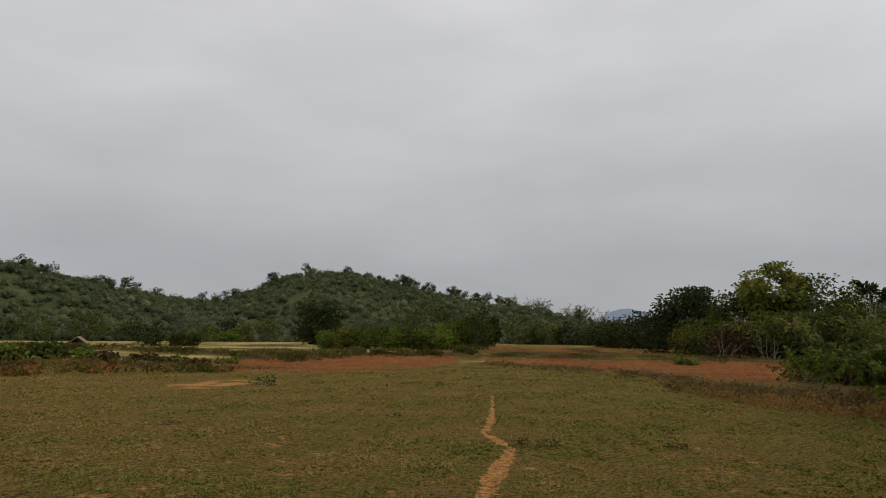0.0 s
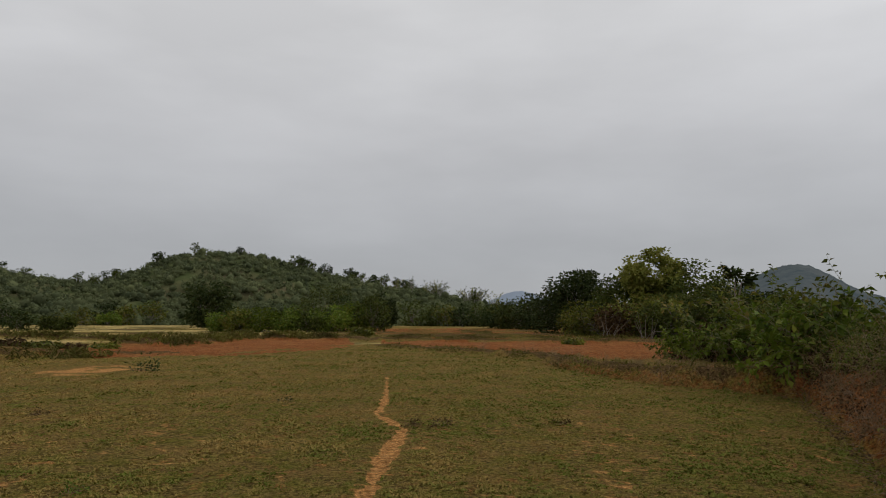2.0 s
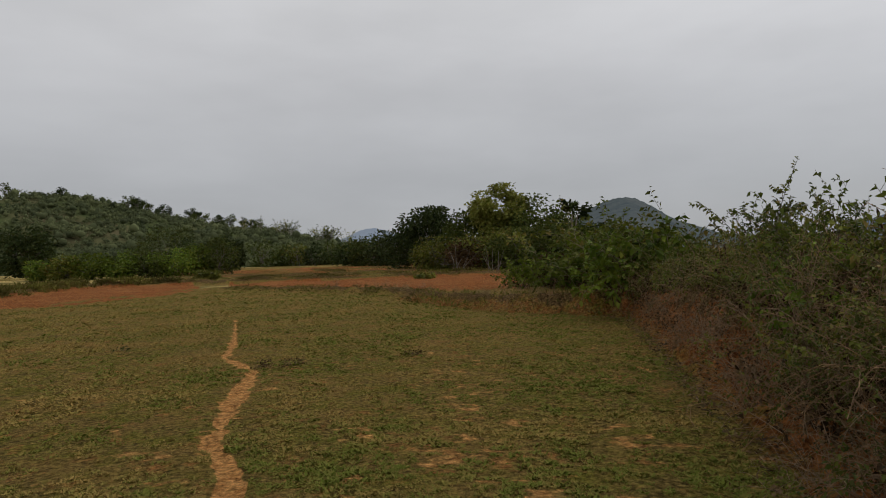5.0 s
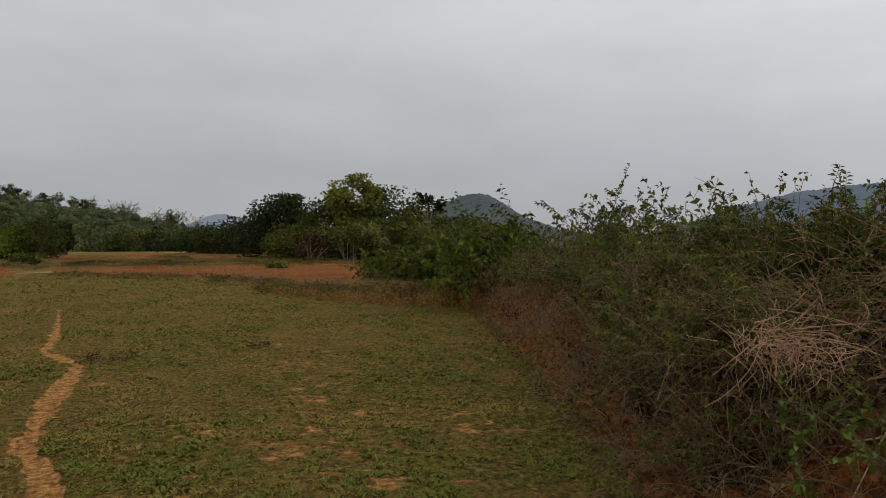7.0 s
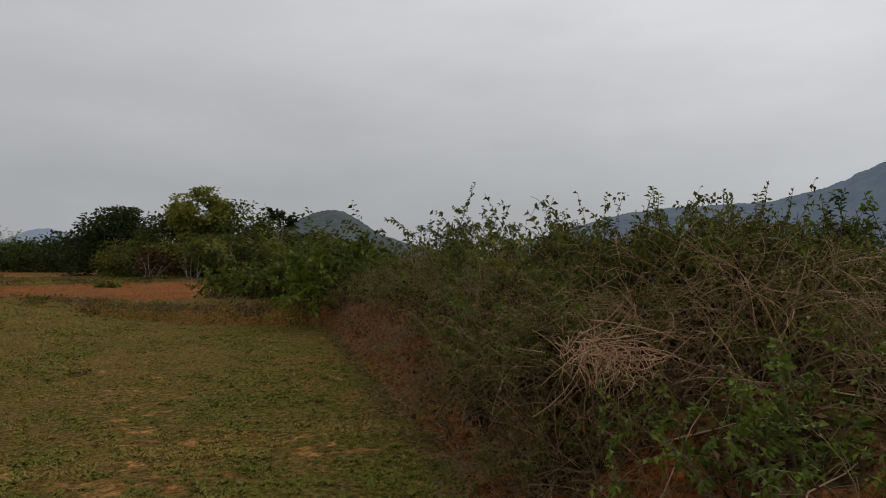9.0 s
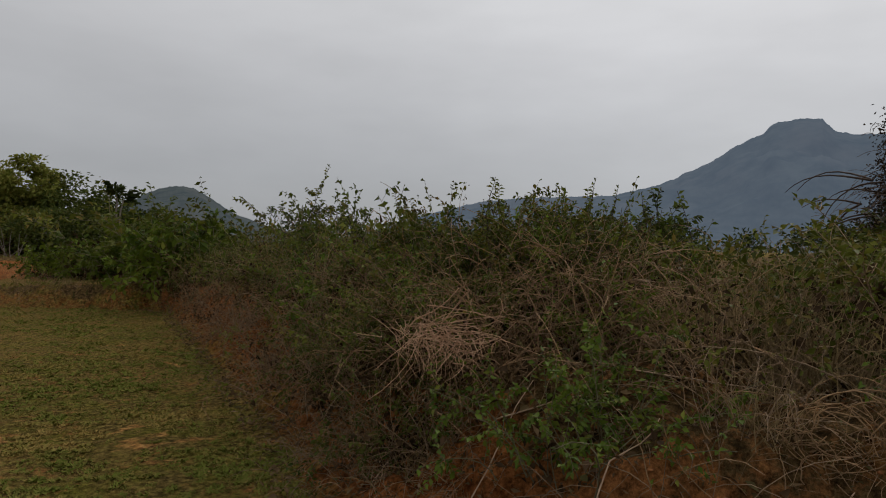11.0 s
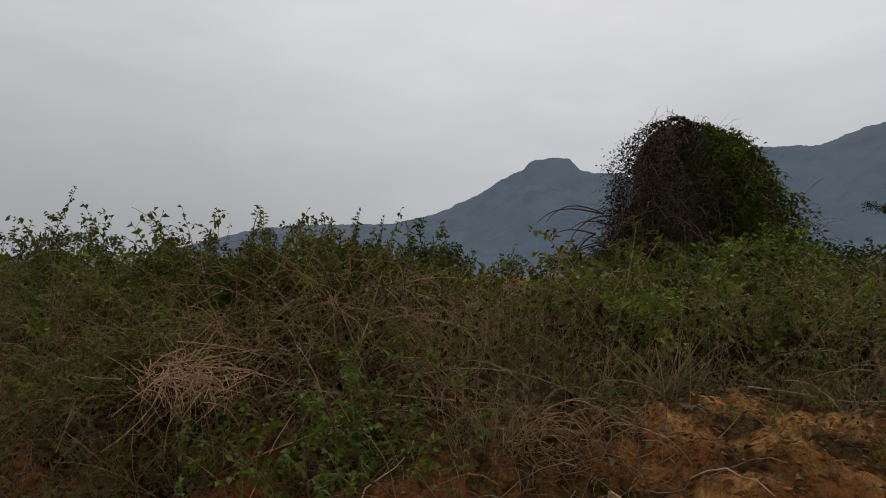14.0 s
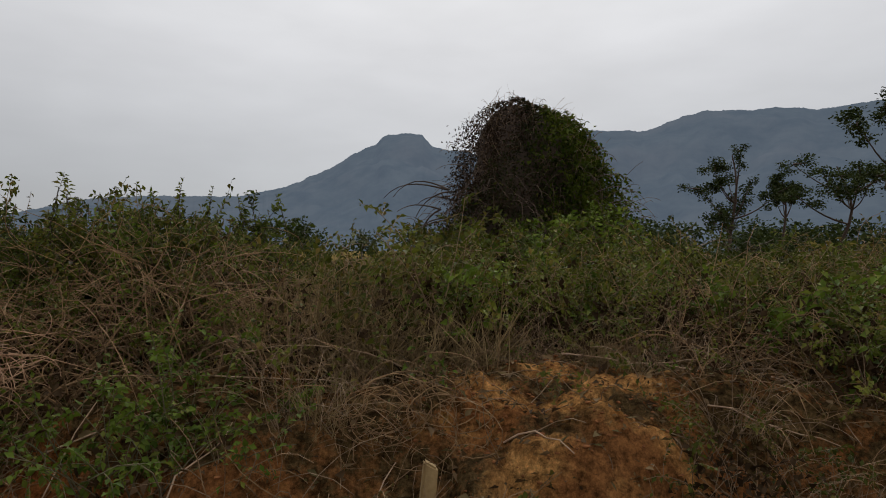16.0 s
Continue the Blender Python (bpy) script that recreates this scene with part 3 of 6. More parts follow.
def forest_material():
    m, nt, bsdf = nodes_of("hazed_forest_leaf")
    a = attribute(nt, "tint")
    # paler than bare foliage: the haze over the hill is mixed into these colours
    c = mix_rgb(nt, a, (0.075, 0.095, 0.05), (0.215, 0.24, 0.11))
    geo = nt.nodes.new("ShaderNodeNewGeometry")
    c = mix_rgb(nt, math_node(nt, "MULTIPLY", geo.outputs["Random Per Island"], 0.5), c, (0.125, 0.135, 0.065))
    nt.links.new(c, bsdf.inputs["Base Color"])
    bsdf.inputs["Roughness"].default_value = 0.9
    bsdf.inputs["Specular IOR Level"].default_value = 0.05
    tr, mx = nt.nodes.new("ShaderNodeBsdfTranslucent"), nt.nodes.new("ShaderNodeMixShader")
    nt.links.new(c, tr.inputs["Color"])
    mx.inputs[0].default_value = 0.4
    nt.links.new(bsdf.outputs[0], mx.inputs[1])
    nt.links.new(tr.outputs[0], mx.inputs[2])
    nt.links.new(mx.outputs[0], nt.nodes["Material Output"].inputs["Surface"])
    return m


FOREST = forest_material()
forest()


# ---- trees ----
def tree(name, label, x, y, height, width, leaf, count, leaf_mat, bark, seed, trunk_h=0.25, trunk_r=0.1, clumps=26, flat=1.0, lean=0.0, category="tree", group="", low=0.15, fill=0.55, z=None, split=False):
    """A tree: tapered trunk with limbs to every clump, and a crown of leaf clumps with gaps."""
    rng = np.random.default_rng(seed)
    t = thing(name, label, category, group)
    t.location = (x, y, (float(ground_z(x, y)[0]) if z is None else z) - 0.03)
    # clump centres in an uneven egg-shaped crown
    d = unit(rng.normal(size=(clumps, 3)))
    rad = rng.uniform(0.45, 1.0, clumps)[:, None] ** 0.6
    c0 = np.array([lean * height, 0, height * (low + (1 - low) * 0.5)])
    cen = c0 + d * rad * np.array([width * 0.5, width * 0.5, height * (1 - low) * 0.5 * flat])
    size = rng.uniform(0.6, 1.25, clumps) * width * 0.16
    cen[:, 2] = np.clip(cen[:, 2], height * low * 0.8, height - size * 0.6)
    fork = np.array([lean * height * 0.3, 0, height * trunk_h])
    s = np.linspace(0, 1, 6)[:, None]
    trunk_path = (fork * s + np.stack([np.sin(s[:, 0] * 5) * 0.06 * height * trunk_h, np.cos(s[:, 0] * 4) * 0.05 * height * trunk_h, 0 * s[:, 0]], -1) * s)[None]
    fork = trunk_path[0, -1]
    v1, f1 = tubes(trunk_path, trunk_r, trunk_r * 0.7, 7)
    s = np.linspace(0, 1, 6)[None, :, None]
    bend = rng.normal(0, 0.07 * width, (clumps, 1, 3)) * np.sin(s * math.pi)
    limbs = fork + (cen[:, None] - fork) * s + bend + np.array([0, 0, 1.0]) * np.sin(s * math.pi) * 0.06 * height
    v2, f2 = tubes(limbs, trunk_r * rng.uniform(0.3, 0.6, clumps), trunk_r * 0.08, 4)
    if split:
        trunk = part("trunk", mesh_of("trunk", v1, [f1], bark, True), t)
        step = len(v2) // clumps
        for k in range(clumps):
            part("limb", mesh_of("limb", v2[k * step:(k + 1) * step], [f2[:len(f2) // clumps]], bark, True), trunk)
    else:
        part("trunk", mesh_of("trunk", np.concatenate([v1, v2]), [f1, f2 + len(v1)], bark, True), t)
    who = rng.integers(0, clumps, count)
    off = np.clip(rng.normal(size=(count, 3)), -1.5, 1.5) * size[who][:, None] * 0.9 * np.array([1, 1, 0.7]) * fill / 0.55 * 0.75
    p = cen[who] + off
    v, f = leaf_blades(p, off + rng.normal(size=(count, 3)) * 0.25 * width * 0.2 + np.array([0, 0, -0.1]), rng.uniform(0.7, 1.4, count) * leaf, rng.uniform(0.5, 0.9, count) * leaf, rng)
    part("crown", mesh_of("crown", v, [f], leaf_mat), t)
    return t


def at_bearing(az, d):
    return d * math.sin(radians(az)), d * math.cos(radians(az))


def grove():
    """The line of trees beyond the right-hand terrace."""
    g = "trees beyond the ploughed terrace"
    rows = [
        # bearing, distance, height, width, leaf, count, leaves, seed, label
        (14.2, 62, 2.6, 4.5, 0.30, 900, LEAF_DARK, 101, "low dark green tree at the field's far end"),
        (16.0, 58, 3.1, 4.5, 0.30, 900, LEAF_MID, 102, "low dark green tree at the field's far end"),
        (17.8, 54, 3.4, 4.5, 0.28, 1100, LEAF_DARK, 103, "low dark green tree at the field's far end"),
        (19.6, 48, 4.2, 4.5, 0.26, 1500, LEAF_DARK, 104, "dark green rounded tree beside the ploughed terrace"),
        (21.3, 47, 4.8, 4.4, 0.26, 2400, LEAF_DARK, 105, "dense dark green tree with a rounded crown"),
        (24.4, 43, 3.9, 4.5, 0.24, 1700, LEAF_MID, 106, "mid-green bushy tree beside the ploughed terrace"),
        (30.8, 40, 4.9, 3.8, 0.22, 2300, LEAF_MID, 107, "brownish green tree with a broad crown"),
        (27.0, 37, 2.7, 4.0, 0.2, 1500, LEAF_HEDGE, 108, "dull green shrubby tree with brown leaves"),
        (29.4, 35, 2.6, 4.0, 0.2, 1500, LEAF_MID, 109, "mid-green shrubby tree in the grove"),
        (31.8, 34, 2.9, 3.6, 0.2, 1500, LEAF_MID, 110, "mid-green shrubby tree in the grove"),
        (33.8, 36, 3.0, 3.4, 0.2, 1500, LEAF_DARK, 111, "dark green shrubby tree in the grove"),
        (36.0, 33, 2.3, 3.2, 0.2, 1500, LEAF_DARK, 112, "dark green shrubby tree in the grove"),
        (38.2, 31, 2.0, 3.0, 0.2, 1400, LEAF_MID, 113, "mid-green shrubby tree in the grove"),
        (40.5, 28, 1.8, 3.0, 0.2, 1400, LEAF_MID, 114, "mid-green shrubby tree in the grove"),
        (26.0, 42, 3.6, 4.4, 0.22, 1700, LEAF_MID, 117, "mid-green tree under the pale one"),
        (28.8, 42, 4.2, 4.2, 0.22, 1900, LEAF_HEDGE, 118, "olive green tree with a broad crown"),
        (22.6, 40, 2.4, 4.0, 0.2, 1300, LEAF_HEDGE, 115, "dull green shrub under the trees"),
        (25.4, 37, 2.0, 3.4, 0.2, 1200, LEAF_BROWN, 116, "brown dry shrub under the trees"),
    ]
    for az, d, h, w, leaf, n, mat, seed, label in rows:
        far = 1.9 if az < 19 else 1.4
        x, y = at_bearing(az, d * far)
        h, w = 1.3 + (h - 1.3) * far, w * far
        tree("tree", label, x, y, h, w, leaf * 0.8 * far, int(n * 2.5), mat, BARK, seed, 0.2, 0.1, 34, group=g, low=0.0, split=True)
    x, y = at_bearing(27.0, 57)
    tree("tree", "tall airy tree with pale yellow-green leaves", x, y, 7.3, 4.8, 0.3, 5200, LEAF_PALE, BARK, 120, 0.4, 0.1, 32, group=g, low=0.45, fill=0.5, split=True)
    # pale bare stems at the edge of the grove
    rng = np.random.default_rng(8)
    for az, d in ((26.4, 46), (23.2, 48.5)):
        x, y = at_bearing(az, d)
        t = thing("bare_shrub", "leafless shrub with pale grey stems", "shrub", "bare shrubs at the grove's edge")
        t.location = (x, y, float(ground_z(x, y)[0]) - 0.05)
        n = 8
        w = rng.normal(size=(n, 3)) * 0.4 + np.array([0, 0, 1.0])
        v, f = tubes(growth(rng.normal(size=(n, 3)) * np.array([0.2, 0.2, 0]), w, rng.uniform(1.3, 2.3, n), 6, -0.05, 0.12, rng), 0.03, 0.01, 4)
        tagged(part("branchwork", mesh_of("branchwork", v, [f], BARK, True), t), kind="stuff")


grove()


def fork_palm():
    """A dark plant with a few broad drooping lobes on a bare stem."""
    rng = np.random.default_rng(3)
    x, y = at_bearing(33.4, 40)
    t = thing("broadleaf_plant", "tall dark plant with two broad drooping leaf heads", "plant")
    t.location = (x, y, float(ground_z(x, y)[0]) - 0.05)
    stem = np.array([[(0, 0, 0), (0.05, 0, 1.5), (0.0, 0.05, 2.8), (0.02, 0, 3.7)], [(0, 0, 0), (0.05, 0, 1.5), (0.25, 0.05, 2.8), (0.4, 0, 3.5)]], float)
    v, f = tubes(stem, 0.06, 0.04, 6)
    part("stem", mesh_of("stem", v, [f], BARK, True), t)
    for top, lobes in ((stem[0, -1], ((-0.55, 0.55), (0.15, 0.35), (-0.2, 0.25))), (stem[1, -1], ((0.75, 0.45), (0.3, 0.2), (0.6, -0.1)))):
        for dx, dz in lobes:
            n = 40
            off = rng.normal(size=(n, 3)) * 0.13
            v, f = leaf_blades(top + np.array([dx, 0, dz]) * rng.uniform(0.2, 1.0, n)[:, None] + off * 0.8, off + np.array([dx, 0, dz - 0.2]), 0.32, 0.2, rng)
            part("leaf_head", mesh_of("leaf_head", v, [f], LEAF_DARK), t)


fork_palm()


def mid_trees():
    """Bushes and trees on the plain before the hill."""
    x, y = at_bearing(-10.8, 112)
    tree("tree", "dense dark round tree standing alone on the plain", x, y, 7.0, 7.4, 0.55, 2600, LEAF_DARK, BARK, 130, 0.15, 0.3, 44, low=0.04, fill=0.6)
    g = "bush clump in the middle of the plain"
    rows = [(-9.6, 80, 2.0, 3.2, LEAF_GREEN), (-8.2, 78, 2.4, 3.6, LEAF_HEDGE), (-6.4, 76, 2.6, 4.2, LEAF_BEND), (-4.6, 75, 2.9, 4.2, LEAF_GREEN), (-2.6, 75, 3.2, 4.5, LEAF_MID), (-0.9, 84, 5.6, 6.0, LEAF_MID),
            (-0.4, 75, 3.0, 4.2, LEAF_GREEN), (1.4, 77, 3.4, 4.0, LEAF_BEND), (2.9, 76, 4.0, 4.2, LEAF_MID), (3.9, 80, 5.0, 3.2, LEAF_DARK), (0.8, 80, 4.2, 4.5, LEAF_DARK)]
    for i, (az, d, h, w, mat) in enumerate(rows):
        x, y = at_bearing(az, d)
        tree("bush", "broad green bush in a clump on the plain", x, y, h, w, 0.26, 2000, mat, BARK, 140 + i, 0.12, 0.08, 26, category="bush", group=g, low=0.0)
    rows = [(-24.0, 88, 2.6, 3.4, LEAF_DARK), (-22.0, 90, 1.8, 3.0, LEAF_MID), (-20.8, 92, 2.0, 2.4, LEAF_MID), (-18.0, 140, 3.2, 4.6, LEAF_GREEN), (-33.3, 28.4, 1.0, 1.3, LEAF_GREEN), (-31.0, 28.6, 1.1, 1.2, LEAF_MID), (-28.9, 29.0, 0.7, 1.1, LEAF_GREEN),
            (-33.8, 28.2, 1.0, 1.5, LEAF_HEDGE), (-24.6, 29.4, 0.7, 1.0, LEAF_BROWN), (-22.4, 29.6, 0.6, 1.2, LEAF_HEDGE), (-30.4, 28.8, 0.5, 1.0, LEAF_BROWN), (-27.4, 29.0, 0.7, 1.2, LEAF_BROWN), (-20.2, 30.0, 0.5, 1.2, LEAF_BROWN), (-18.2, 31.4, 0.5, 1.2, LEAF_HEDGE), (-35.2, 28.0, 0.8, 1.4, LEAF_BROWN), (-12.2, 46, 0.7, 1.5, LEAF_HEDGE), (-9.0, 48, 0.7, 1.6, LEAF_HEDGE), (2.0, 47, 0.9, 1.8, LEAF_HEDGE), (-37.5, 28.0, 1.2, 1.6, LEAF_MID), (20.5, 36, 0.8, 1.2, LEAF_HEDGE)]
    for i, (az, d, h, w, mat) in enumerate(rows):
        x, y = at_bearing(az, d)
        tree("bush", "small green bush on a field bund", x, y, h * (0.6 if d < 40 else 0.85) * (0.6 if mat in (LEAF_BROWN, LEAF_HEDGE) else 1.0), w * 0.8, 0.10 + 0.0025 * d, 700, mat, BARK, 170 + i, 0.15, 0.04, 18, category="bush", group="bushes on the field bunds", low=0.0)
    rng = np.random.default_rng(77)
    for i in range(26):
        az, d = rng.uniform(-36, 20), rng.uniform(140, 165)
        x, y = at_bearing(az, d)
        tree("tree", "scrubby grey-green tree at the hill's foot", x, y, rng.uniform(3.0, 6.0), rng.uniform(4, 7), 0.6, 420, (LEAF_MID, LEAF_DARK, LEAF_HEDGE)[i % 3], BARK, 200 + i, 0.15, 0.15, 20, group="trees at the hill's foot", low=0.0)


mid_trees()


def crest_trees():
    """Single trees and feathery bamboo that stand out along the hill's crest."""
    rng = np.random.default_rng(79)
    for i in range(44):
        az = float(rng.choice([-33, -31.5, -27, -25.8, -19.5, -18, -14, -12.5, -9, -3.5, -1, 0.8, 2.2, 3.6, 5.0, 6.5])) + rng.normal(0, 0.7)
        r = rng.uniform(278, 296)
        z, x, y = ridge_height(np.array([az]), np.array([r]), HILL, *HILL_FORM)
        tree("tree", "small dark tree on the hill's crest", float(x[0]), float(y[0]), rng.uniform(4.2, 6.4), rng.uniform(2.6, 5.0), 0.55, 260, (LEAF_DARK, LEAF_MID)[i % 2], BARK, 600 + i, 0.35, 0.12, 12, group="trees on the hill's crest", low=0.3, z=float(z[0]))
    for i in range(16):
        az = float(rng.choice([7.0, 8.3, 9.0, 11.0, 11.8, 13.0, 4.5])) + rng.normal(0, 0.4)
        z, x, y = ridge_height(np.array([az]), np.array([270.0]), HILL, *HILL_FORM)
        t = thing("bamboo_clump", "feathery pale bamboo clump on the hill", "bamboo", "bamboo clumps on the hill")
        t.location = (float(x[0]), float(y[0]), float(z[0]))
        n = 9
        way = rng.normal(size=(n, 3)) * np.array([0.35, 0.35, 0.05]) + np.array([0, 0, 1.0])
        paths = growth(rng.normal(size=(n, 3)) * np.array([0.3, 0.3, 0]), way, rng.uniform(5.0, 8.0, n), 7, 0.12, 0.05, rng)
        v, f = tubes(paths, 0.09, 0.03, 4)
        tagged(part("culm", mesh_of("culm", v, [f], BARK_PALE, True), t), kind="stuff")
        k = 130
        p, d = along(paths, rng.uniform(0.35, 1.0, k), rng.integers(0, n, k))
        v, f = leaf_blades(p, d * 0.6 + rng.normal(size=p.shape) * 0.5 + np.array([0, 0, -0.3]), rng.uniform(0.5, 1.1, k), 0.28, rng)
        part("foliage", mesh_of("foliage", v, [f], LEAF_PALE if i % 3 == 0 else LEAF_MID), t)


crest_trees()


def umbrella_tree(x, y, height, width, seed, label, tiers):
    """A tree with flat leaf layers on spreading limbs."""
    rng = np.random.default_rng(seed)
    t = thing("umbrella_tree", label, "tree", "flat-topped trees on the far plain")
    t.location = (x, y, float(ground_z(x, y)[0]) - 0.05)
    top = np.array([0.03 * width, 0, height * 0.95])
    s = np.linspace(0, 1, 8)[:, None]
    trunk = top * s + np.stack([np.sin(s[:, 0] * 6 + seed) * 0.05 * width, np.cos(s[:, 0] * 5) * 0.05 * width, 0 * s[:, 0]], -1)
    paths, leaves_at = [], []
    for k, (fx, fz, fw) in enumerate(tiers):
        root = trunk[min(7, max(1, int(fz * 7) - 1))]
        a = rng.uniform(-0.5, 0.5)
        # limbs spread across the line of sight as well as along it
        tipp = np.array([fx * width * 0.9, a * width, fz * height])
        u = np.linspace(0, 1, 8)[:, None]
        paths.append(root + (tipp - root) * u + np.array([0, 0, 1]) * np.sin(u * math.pi) * -0.04 * height)
        n = int(430 * fw)
        heads = tipp + rng.normal(size=(6, 3)) * np.array([width * 0.085 * fw, width * 0.085 * fw, height * 0.035])
        heads[:3] = paths[-1][[5, 6, 7]] + rng.normal(size=(3, 3)) * np.array([width * 0.05, width * 0.05, height * 0.02]) + np.array([0, 0, height * 0.02])
        paths.append(tipp + (heads[5] - tipp) * u)
        leaves_at.append(heads[rng.integers(0, 6, n)] + np.clip(rng.normal(size=(n, 3)), -1.8, 1.8) * np.array([width * 0.038 * fw, width * 0.038 * fw, height * 0.02]))
    v, f = tubes(trunk[None], 0.16 * height / 8, 0.04 * height / 8, 7)
    v2, f2 = tubes(np.array(paths), 0.07 * height / 8, 0.02, 4)
    part("trunk", mesh_of("trunk", np.concatenate([v, v2]), [f, f2 + len(v)], DARK_STEM, True), t)
    p = np.concatenate(leaves_at)
    v, f = leaf_blades(p, rng.normal(size=p.shape) * np.array([1, 1, 0.45]), rng.uniform(0.13, 0.26, len(p)), rng.uniform(0.1, 0.16, len(p)), rng)
    part("crown", mesh_of("crown", v, [f], LEAF_DARK), t)


def far_right_trees():
    def put(az, d, el, width, seed, label, tiers):
        x, y = at_bearing(az, d)
        umbrella_tree(x, y, d * math.tan(radians(el)) + 1.5 - float(ground_z(x, y)[0]), width, seed, label, tiers)

    put(116.0, 55, 8.2, 6.0, 301, "open flat-topped tree with layered dark leaves", [(0.0, 0.98, 0.8), (-0.35, 0.78, 1.2), (-0.15, 0.72, 1.0), (0.3, 0.85, 1.0), (0.38, 0.68, 1.2), (-0.6, 0.6, 1.1), (0.15, 0.55, 1.1), (-0.4, 0.45, 1.2), (0.5, 0.5, 1.0), (-0.85, 0.66, 0.4), (0.2, 0.4, 1.2)])
    put(119.6, 58, 5.9, 3.0, 302, "slender tree with a small round dark crown", [(0, 0.95, 1.6), (-0.2, 0.85, 1.4), (0.2, 0.82, 1.4), (0.0, 0.75, 1.2)])
    put(123.6, 52, 6.9, 8.0, 303, "broad flat-topped tree with long level limbs", [(-0.2, 0.95, 1.0), (0.1, 0.97, 1.0), (0.3, 0.9, 1.0), (-0.35, 0.85, 1.0), (0.0, 0.85, 1.2), (-0.5, 0.72, 0.8), (-0.3, 0.72, 1.0), (0.25, 0.75, 1.1), (0.5, 0.7, 1.0), (0.0, 0.68, 1.0)])
    put(126.6, 40, 11.5, 6.0, 304, "tall dark tree rising over the bushes", [(-0.1, 0.97, 1.0), (0.2, 0.9, 1.2), (-0.2, 0.8, 1.2), (0.3, 0.75, 1.2), (-0.3, 0.62, 1.3), (0.2, 0.55, 1.3), (-0.25, 0.48, 1.2), (0.3, 0.4, 1.2)])
    # the tree line below the mountains
    rng = np.random.default_rng(9)
    for i in range(34):
        az, d = rng.uniform(78, 132), rng.uniform(60, 110)
        x, y = at_bearing(az, d)
        el = rng.uniform(1.6, 2.9)
        tree("tree", "dark tree in the far tree line", x, y, d * math.tan(radians(el)) + 1.3, rng.uniform(4, 8), 0.5, 420, LEAF_DARK, BARK, 320 + i, 0.3, 0.15, 18, group="far tree line below the mountains", low=0.1)


far_right_trees()


# ---- shrubs of the bank ----
def shrub(name, label, category, seed, stems, height, spread, droop, wobble, r0, stem_mat, leaves, leaf, leaf_mat, first=0.25, lean=0.55, steps=7, group="", leaf_wide=0.5, hang=0.35, twig=(0.15, 0.4)):
    """A shrub: thin stems from a small foot, and leaves along them."""
    rng = np.random.default_rng(seed)
    t = thing(name, label, category, group)
    root = rng.normal(size=(stems, 3)) * np.array([spread * 0.22, spread * 0.22, 0])
    way = np.stack([rng.normal(0, lean, stems), rng.normal(0, lean, stems), np.ones(stems)], -1) + root * 0.8 / max(spread, 0.1)
    paths = growth(root, way, height * rng.uniform(0.72, 1.0, stems), steps, droop, wobble, rng)
    # side twigs
    k = int(stems * 1.3)
    which, tt = rng.integers(0, stems, k), rng.uniform(0.3, 0.9, k)
    p, d = along(paths, tt, which)
    twigs = growth(p, d + rng.normal(size=d.shape) * 0.8, height * rng.uniform(*twig, len(p)), 4, droop * 1.3, wobble * 1.3, rng)
    v1, f1 = tubes(paths, r0, r0 * 0.6, 3)
    v2, f2 = tubes(twigs, r0 * 0.6, r0 * 0.45, 3)
    tagged(part("branchwork", mesh_of("branchwork", np.concatenate([v1, v2]), [f1, f2 + len(v1)], stem_mat, True), t), kind="stuff")
    if leaves:
        # leaves stand in small bunches on the outer stems and twigs
        bunch = max(1, leaves // 14)
        half = bunch // 2
        p1, d1 = along(paths, rng.uniform(first, 1.0, half) ** 0.7, rng.integers(0, stems, half))
        p2, d2 = along(twigs, rng.uniform(0.3, 1.0, bunch - half), rng.integers(0, k, bunch - half))
        p3, d3 = along(paths, np.full(stems, 0.98), np.arange(stems))
        p, d = np.concatenate([p1, p2, p3]), np.concatenate([d1, d2, d3])
        bunch = len(p)
        who = rng.integers(0, bunch, leaves)
        off = rng.normal(size=(leaves, 3)) * leaf * 1.0
        axis = d[who] * 0.4 + rng.normal(size=(leaves, 3)) * 0.5 + off / leaf * 0.4 + np.array([0, 0, -hang])
        size = leaf * rng.uniform(0.55, 1.25, leaves)
        v, f = leaf_blades(p[who] + off, axis, size, size * leaf_wide, rng)
        part("foliage", mesh_of("foliage", v, [f], leaf_mat), t)
    return t


def sprays(paths, per, first, leaf, wide, rng, hang=0.25):
    """Leaves set left and right along each path, with one at its tip: verts and faces."""
    n = len(paths)
    which = np.repeat(np.arange(n), per)
    step = np.tile(np.arange(per), n)
    tt = np.clip(first + (1 - first) * (step + rng.uniform(0.2, 0.9, n * per)) / per, 0, 0.999)
    p, d = along(paths, tt, which)
    turn = rng.uniform(0, 2 * math.pi, n)[which] + rng.normal(0, 0.5, len(which)) + step * math.pi
    ref = unit(np.cross(d, unit(rng.normal(size=(n, 3)) * 0.4 + np.array([0, 0, 1.0]))[which]))
    out = ref * np.cos(turn)[:, None] + np.cross(d, ref) * np.sin(turn)[:, None] * 0.6
    axis = out * 0.85 + d * 0.5 + rng.normal(size=p.shape) * 0.22 + np.array([0, 0, -hang])
    size = leaf * rng.uniform(0.55, 1.2, len(p))
    return leaf_blades(p, axis, size, size * wide, rng)


